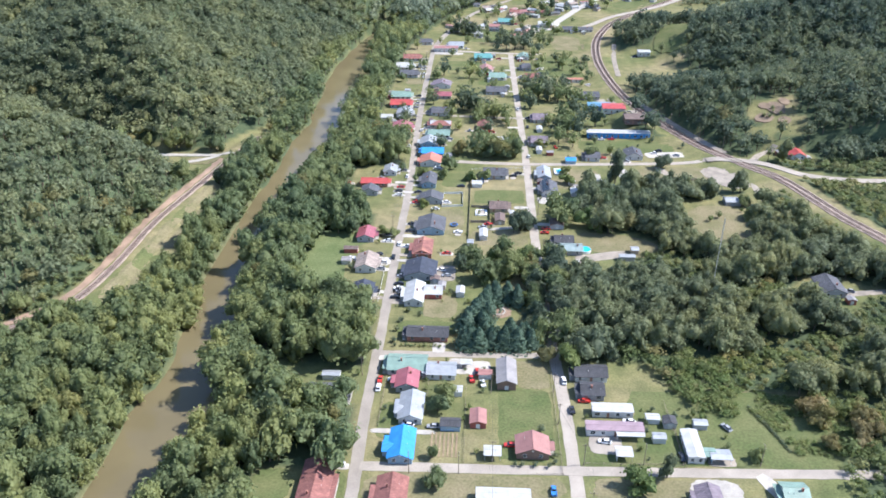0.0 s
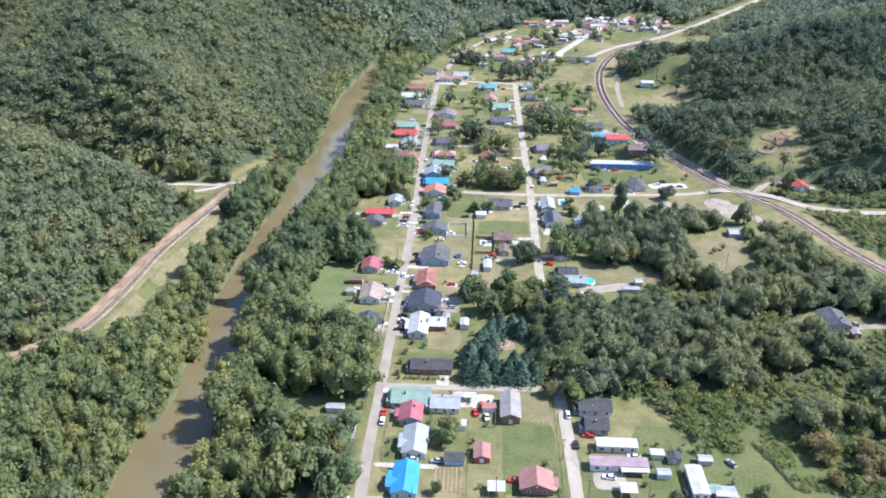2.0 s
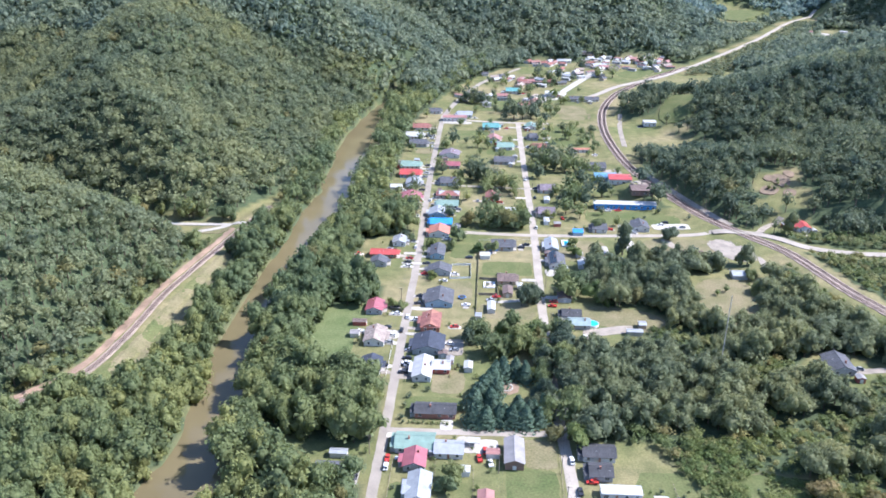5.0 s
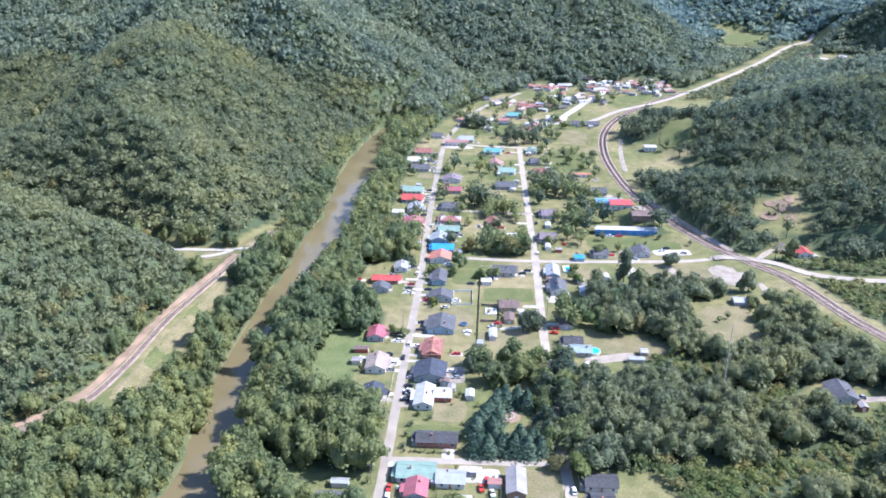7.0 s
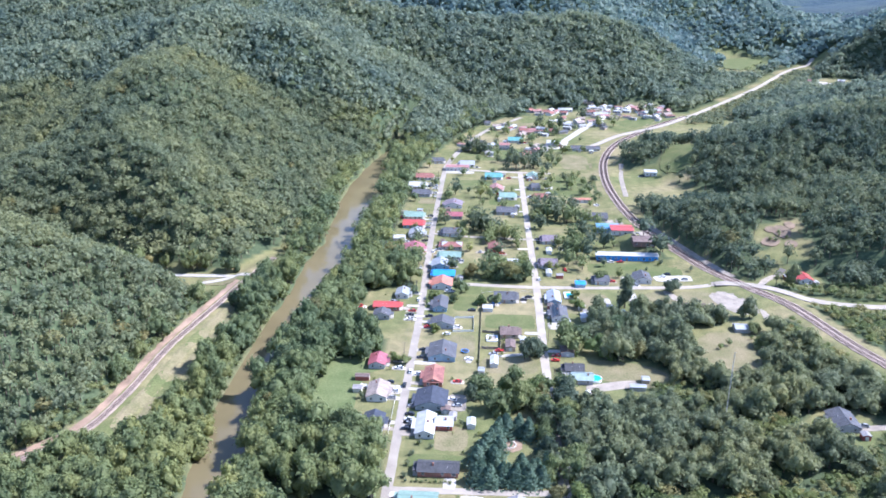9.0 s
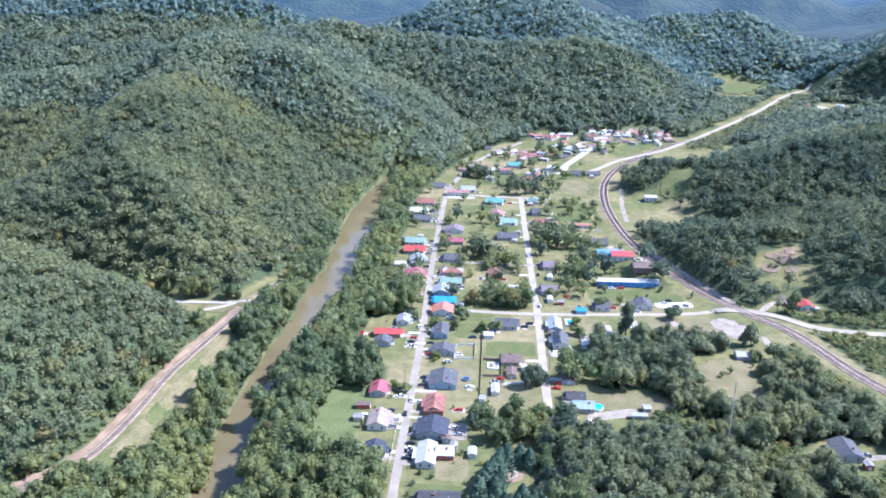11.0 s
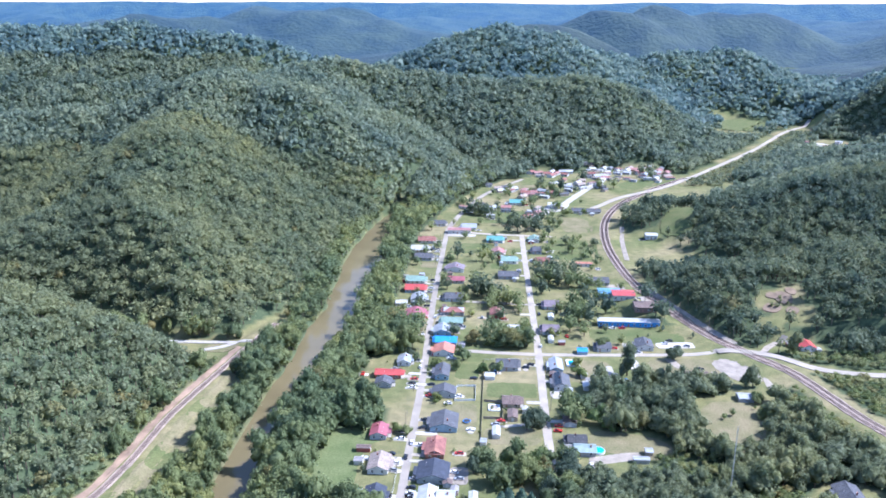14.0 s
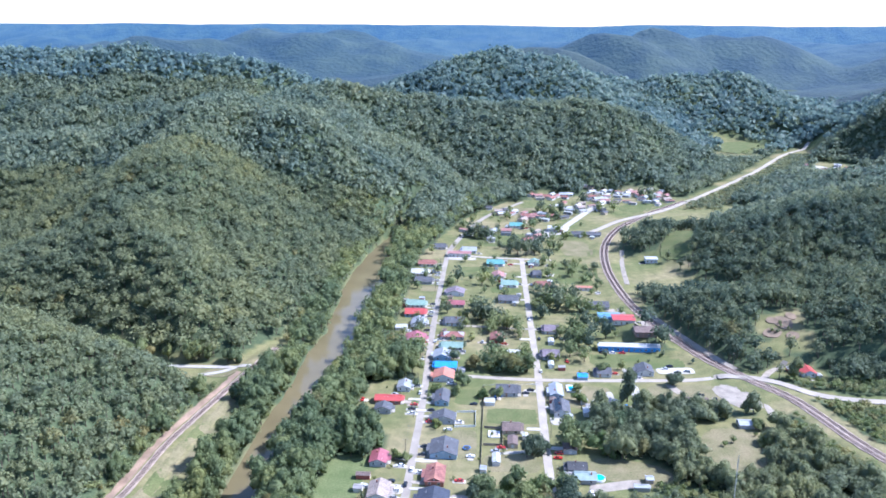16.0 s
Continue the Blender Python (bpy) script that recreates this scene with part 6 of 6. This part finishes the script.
def trampoline(x, y, r, mat, label):
    t = empty("trampoline", pose(x, y, float(land(x, y))), label, "trampoline")
    for i in range(6):
        a = i * 1.047
        part("leg", tube(bmesh.new(), (r * math.cos(a), r * math.sin(a), 0), (r * math.cos(a), r * math.sin(a), 0.8), 0.04, 0.04, 6), STEEL, t)
    part("bed", tube(bmesh.new(), (0, 0, 0.74), (0, 0, 0.8), r * 0.82, r * 0.82, 20), TYRE, t)
    bm = bmesh.new()
    for i in range(20):
        a, b = i * 0.31416, (i + 1) * 0.31416
        q = [bm.verts.new((k * math.cos(g), k * math.sin(g), z)) for g in (a, b) for k, z in ((r * 0.82, 0.82), (r, 0.84))]
        bm.faces.new((q[0], q[1], q[3], q[2]))
    part("pad", bm, mat, t)
    return t


trampoline(-6, 380, 2.1, PAINT["blue"], "trampoline with a pale blue pad on a lawn")
ring = empty("fire_ring", pose(16, 298, 0.0), "round pale stone fire ring on bare clay", "fire ring")
patch("bare_earth", 16, 298, 11, 10, CLAY, "bare reddish clay", "earth", 0.05, 0, 9, 2.2)
for i in range(14):
    a = i * 0.4488
    fixed("stone", shared("ring_stone", lambda: hull(1, ((-0.5, 0, 0.35, 0.28), (0, 0, 0.5, 0.36), (0.5, 0, 0.38, 0.27))), CONCRETE), ring, pose(2.7 * math.cos(a), 2.7 * math.sin(a), 0, 0, 0, math.degrees(a)))
fence(((-26.6, 221.6), (-26.6, 250)), 1.0, label="thin post and rail fence along a front lawn", gap=3.0, rails=2)
fence(((-10.6, 238), (-10.6, 262)), 1.0, label="thin post and rail fence between two yards", gap=3.0, rails=2)
fence(((3.6, 204.6), (3.4, 246)), 1.0, label="thin post and rail fence beside the garden", gap=3.0, rails=2)
fence(((75.8, 206.4), (74.6, 240)), 1.1, label="thin post and rail fence behind the mobile homes", gap=3.0, rails=2)
fence(((-36.4, 303), (-36.6, 330)), 1.0, PVC, "white vinyl rail fence along the street", 3.0, 2)
fence(((1.6, 456), (34, 459.5)), 1.1, PVC, "white vinyl rail fence across a lawn", 3.0, 2)
car(5.4, 249.4, "red", 12, True)
car(-16.2, 222.4, "white", 86)
car(-7.4, 222.0, "grey", 92)
car(75.2, 211.0, "dark", 2)
car(60.6, 228.0, "white", 80)
gold = random.Random(64)
for k in range(9):
    r = gold.uniform(2.6, 4.2)
    tree(gold.uniform(124, 146), gold.uniform(216, 236), r, r * 2.1, "o")
# vegetable rows
EARTH = grainy("tilled_earth", (0.27, 0.2, 0.12), 0.95, 0.25, 0.4, 2.0, bump=0.8)
garden = empty("vegetable_garden", pose(-3.2, 213.5, 0), "tilled garden rows with dry stalks", "garden")
for i in range(7):
    part("furrow", boxed(-4.6 + i * 1.4, -6, -0.05, -4.0 + i * 1.4, 6, 0.16), EARTH, garden)

# ---- the settlement up the valley ----
spread = random.Random(77)
for cx, cy, wide, deep, count in ((172, 1018, 104, 84, 110), (76, 1014, 52, 30, 18), (104, 950, 60, 60, 18), (22, 925, 50, 60, 14), (66, 900, 60, 40, 14), (-10, 842, 40, 70, 12), (24, 815, 60, 40, 10), (515, 1235, 90, 110, 44)):
    for k in range(count):
        hx, hy = cx + spread.uniform(-0.5, 0.5) * wide, cy + spread.uniform(-0.5, 0.5) * deep
        if min(math.hypot(hx - a, hy - b) - r for a, b, r in HOUSE_SPOTS) < 4.2 or float(near_line(np.array([hx]), np.array([hy]), HIGHWAY)[0]) < 12 or float(near_line(np.array([hx]), np.array([hy]), EAST_LINE)[0]) < 12:
            continue
        style = spread.choice(("house", "house", "mobile"))
        house(hx, hy, spread.uniform(7, 11.5), spread.uniform(4, 5.5) if style == "mobile" else spread.uniform(5.5, 8), "x",
              spread.choice(("white_metal", "pale_metal", "slate_shingle", "pink_roof", "white_metal", "red_shingle", "tan_shingle")), spread.choice(("white_siding", "white_siding", "grey_siding", "tan_siding")), style, turn=spread.choice((0, 25, -30, 60)))

# ---- more of the yards: sheds, shrubs and cars beside the houses ----
yards = random.Random(31)
STREET_X = lambda y: (-33 - max(0, y - 430) * 0.017, 35 - max(0, y - 470) * 0.012)


def free(x, y, r):
    """Clear of houses, streets and tracks."""
    if any(math.hypot(x - a, y - b) < c + r for a, b, c in HOUSE_SPOTS) or any(abs(x - s) < 3.2 + r for s in STREET_X(y)):
        return False
    return min(abs(y - c) for c in (202.5, 265.5, 469, 557, 735)) > 3 + r and float(near_line(np.array([x]), np.array([y]), EAST_LINE)[0]) > 8 + r and not bool(woodland(np.array([x]), np.array([y]))[0])


for hx, hy, hr in [s for s in HOUSE_SPOTS if 195 < s[1] < 900]:
    for k in range(4):
        a, d = yards.uniform(0, 6.28), hr + yards.uniform(1.2, 8)
        x, y = hx + d * math.cos(a), hy + d * math.sin(a)
        pick = yards.random()
        if pick < 0.5 and free(x, y, 0.2):
            r = yards.choice((0.7, 0.9, 1.1, 1.5, 2.4, 3.0) if hy > 400 else (0.6, 0.8, 1.0, 1.3))
            tree(x, y, r, r * yards.uniform(1.9, 2.6), yards.choice("bbdy"))
        elif pick < 0.66 and free(x, y, 2.5) and hy > 300:
            house(x, y, yards.uniform(2.6, 4.2), yards.uniform(3, 4.5), yards.choice("xy"), yards.choice(("white_metal", "pale_metal", "grey_metal", "brown_shingle")), yards.choice(("white_siding", "grey_siding", "tan_siding", "red_siding")), "shed", turn=yards.uniform(-4, 4))
        elif pick < 0.86 and free(x, y, 1.6) and hy > 300:
            yard(x, y, 6.5, 3.2, yards.choice((GRAVEL, CONCRETE)), yards.choice((0, 0, 90)))
            car(x, y, yards.choice(("white", "dark", "grey", "red", "white", "blue")), yards.choice((0, 90, 85)), yards.random() < 0.4)

# paved stands between the western street and the houses, most with a car on them
for hx, hy, hr in [q for q in HOUSE_SPOTS if 296 < q[1] < 720 and q[2] > 3.6 and -66 < q[0] < -8]:
    side = 1 if hx > STREET_X(hy)[0] else -1
    for off in (-0.62, 0.55):
        y, x = hy + off * hr + yards.uniform(-1, 1), STREET_X(hy)[0] + side * 5.4
        if abs(hx - x) < hr * 0.55 or yards.random() < 0.2:
            continue
        yard(x, y, 7.4, 2.9, yards.choice((CONCRETE, CONCRETE, GRAVEL)), yards.uniform(-3, 3))
        if yards.random() < 0.72 and all(math.hypot(x - a, y - b) > c * 0.72 + 1.2 for a, b, c in HOUSE_SPOTS):
            car(x + side * yards.uniform(-0.6, 0.4), y, yards.choice(("white", "white", "grey", "dark", "dark", "red")), 90 + yards.uniform(-5, 5), yards.random() < 0.4)
for hx, hy, hr in [q for q in HOUSE_SPOTS if 380 < q[1] < 720 and q[2] > 3.6 and 0 < q[0] < 60]:
    side = 1 if hx > STREET_X(hy)[1] else -1
    x, y = STREET_X(hy)[1] + side * 5.6, hy + 0.5 * hr
    if abs(hx - x) > hr * 0.55:
        yard(x, y, 7.6, 3.2, CONCRETE, 0)
        if yards.random() < 0.6 and all(math.hypot(x - a, y - b) > c * 0.72 + 1.2 for a, b, c in HOUSE_SPOTS):
            car(x, y, yards.choice(("white", "grey", "dark")), 90, yards.random() < 0.4)

shade = random.Random(93)
for k in range(150):
    x, y = shade.uniform(-62, 100), shade.uniform(470, 930)
    if free(x, y, 1.5):
        r = shade.uniform(1.8, 4.2)
        tree(x, y, r, r * shade.uniform(2.0, 2.7), shade.choice("bbbd"))
for k in range(7):
    a = k * 0.72
    tree(202 + (3 + 2.6 * (k % 5)) * math.cos(a * 2.3), 531 + (3 + 3.2 * (k % 5)) * math.sin(a * 2.3), 1.2 + 0.3 * (k % 4), 2.4 + 0.5 * (k % 4), "b")


# ---- the woods ----
def clear_of_houses(x, y):
    k = np.ones(len(x), bool)
    for hx, hy, r in HOUSE_SPOTS:
        k &= np.hypot(x - hx, y - hy) > r * 0.9 + 2.2
    return k


def stand(name, label, seed, spacing, y0, y1, x0, x1, mask, shapes, radius, height, mat, trunks=True):
    x, y = scatter(seed, spacing, y0, y1, x0, x1, mask)
    k = clear_of_houses(x, y)
    return woods(name, label, x[k], y[k], shapes, radius, height, mat, seed, trunks)


west_side = lambda x, y: flat_woods(x, y) & (x < -112)
town_side = lambda x, y: flat_woods(x, y) & (x >= -112) & (x < 0)
right_side = lambda x, y: flat_woods(x, y) & (x >= 0)
stand("woods", "leafy green trees lining the far river bank", 11, 6.6, 140, 480, -260, -90, west_side, NEAR_CROWNS, 4.3, 12, LEAF_BANK)
stand("woods", "tall leafy trees between river and town", 12, 7.2, 140, 480, -112, 0, town_side, NEAR_CROWNS, 4.9, 13.5, LEAF_BANK)
stand("woods", "tall leafy trees along the upper river", 13, 7.6, 480, 1000, -200, 0, flat_woods, MID_CROWNS, 5.0, 13, LEAF_BANK)
stand("woods", "dense mixed trees in low ground beside the railway", 14, 6.7, 150, 480, 0, 420, right_side, NEAR_CROWNS, 4.4, 11, LEAF)
stand("woods", "broadleaf forest on the near western hill", 15, 5.4, 150, 470, -420, -140, hill_woods, MID_CROWNS, 4.0, 9.5, LEAF)
stand("woods", "broadleaf forest on the great western ridge", 16, 7.6, 470, 820, -620, -90, hill_woods, MID_CROWNS, 5.3, 11, LEAF)
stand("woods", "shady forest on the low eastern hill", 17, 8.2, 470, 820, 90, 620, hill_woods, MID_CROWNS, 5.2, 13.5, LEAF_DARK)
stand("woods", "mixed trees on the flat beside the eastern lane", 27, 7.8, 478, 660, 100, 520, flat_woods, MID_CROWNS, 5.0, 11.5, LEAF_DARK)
stand("woods", "forest on the middle ridge slopes", 18, 8.0, 820, 1120, -900, 800, woodland, FAR_CROWNS, 5.8, 13, LEAF_UPPER_HAZED, False)
stand("woods", "forest on the upper ridge slopes", 28, 9.2, 1120, 1400, -900, 900, woodland, FAR_CROWNS, 6.7, 14, LEAF_UPPER_HAZED, False)
stand("woods", "distant forest on the hills up the valley", 19, 12.0, 1400, 2000, -1100, 1150, woodland, DISTANT_CROWNS, 8.2, 15, LEAF_FAR_HAZED, False)
stand("scrub", "low bright green bushes and saplings in rough ground", 20, 4.6, 165, 480, 0, 420, low_scrub, MID_CROWNS, 2.7, 4.2, SCRUB, False)
stand("scrub", "bushes along the water and the foot of the hill", 21, 3.4, 165, 640, -260, -80, edge_scrub, MID_CROWNS, 2.1, 3.6, LEAF_BANK, False)
stand("scrub", "bushes on the steep slope above the river bend", 25, 5.2, 790, 960, -150, -60, woodland, MID_CROWNS, 3.2, 5.5, LEAF_BANK, False)
stand("scrub", "low green growth beside the highway", 22, 6.5, 960, 1400, 150, 620, road_scrub, FAR_CROWNS, 4.0, 4.0, LEAF, False)

bright = lambda x, y: (x > 77 + 0.5 * np.abs(y - 250)) & (x < 102) & (y > 233) & (y < 266)
rank = lambda x, y: (x > 113.5 - 0.42 * (y - 215)) & (x < 141) & (y > 214) & (y < 250 - 0.3 * np.abs(x - 104)) & (value_noise(x, y, 7, 51) > -0.5)
stand("scrub", "bright green vine-covered bushes above the mobile homes", 23, 2.9, 165, 300, 0, 200, bright, MID_CROWNS, 2.1, 3.0, YELLOW_LEAF, False)
stand("scrub", "rank pale green weeds in an unmown lot", 24, 1.9, 165, 300, 0, 200, rank, MID_CROWNS, 1.3, 0.9, YELLOW_LEAF, False)
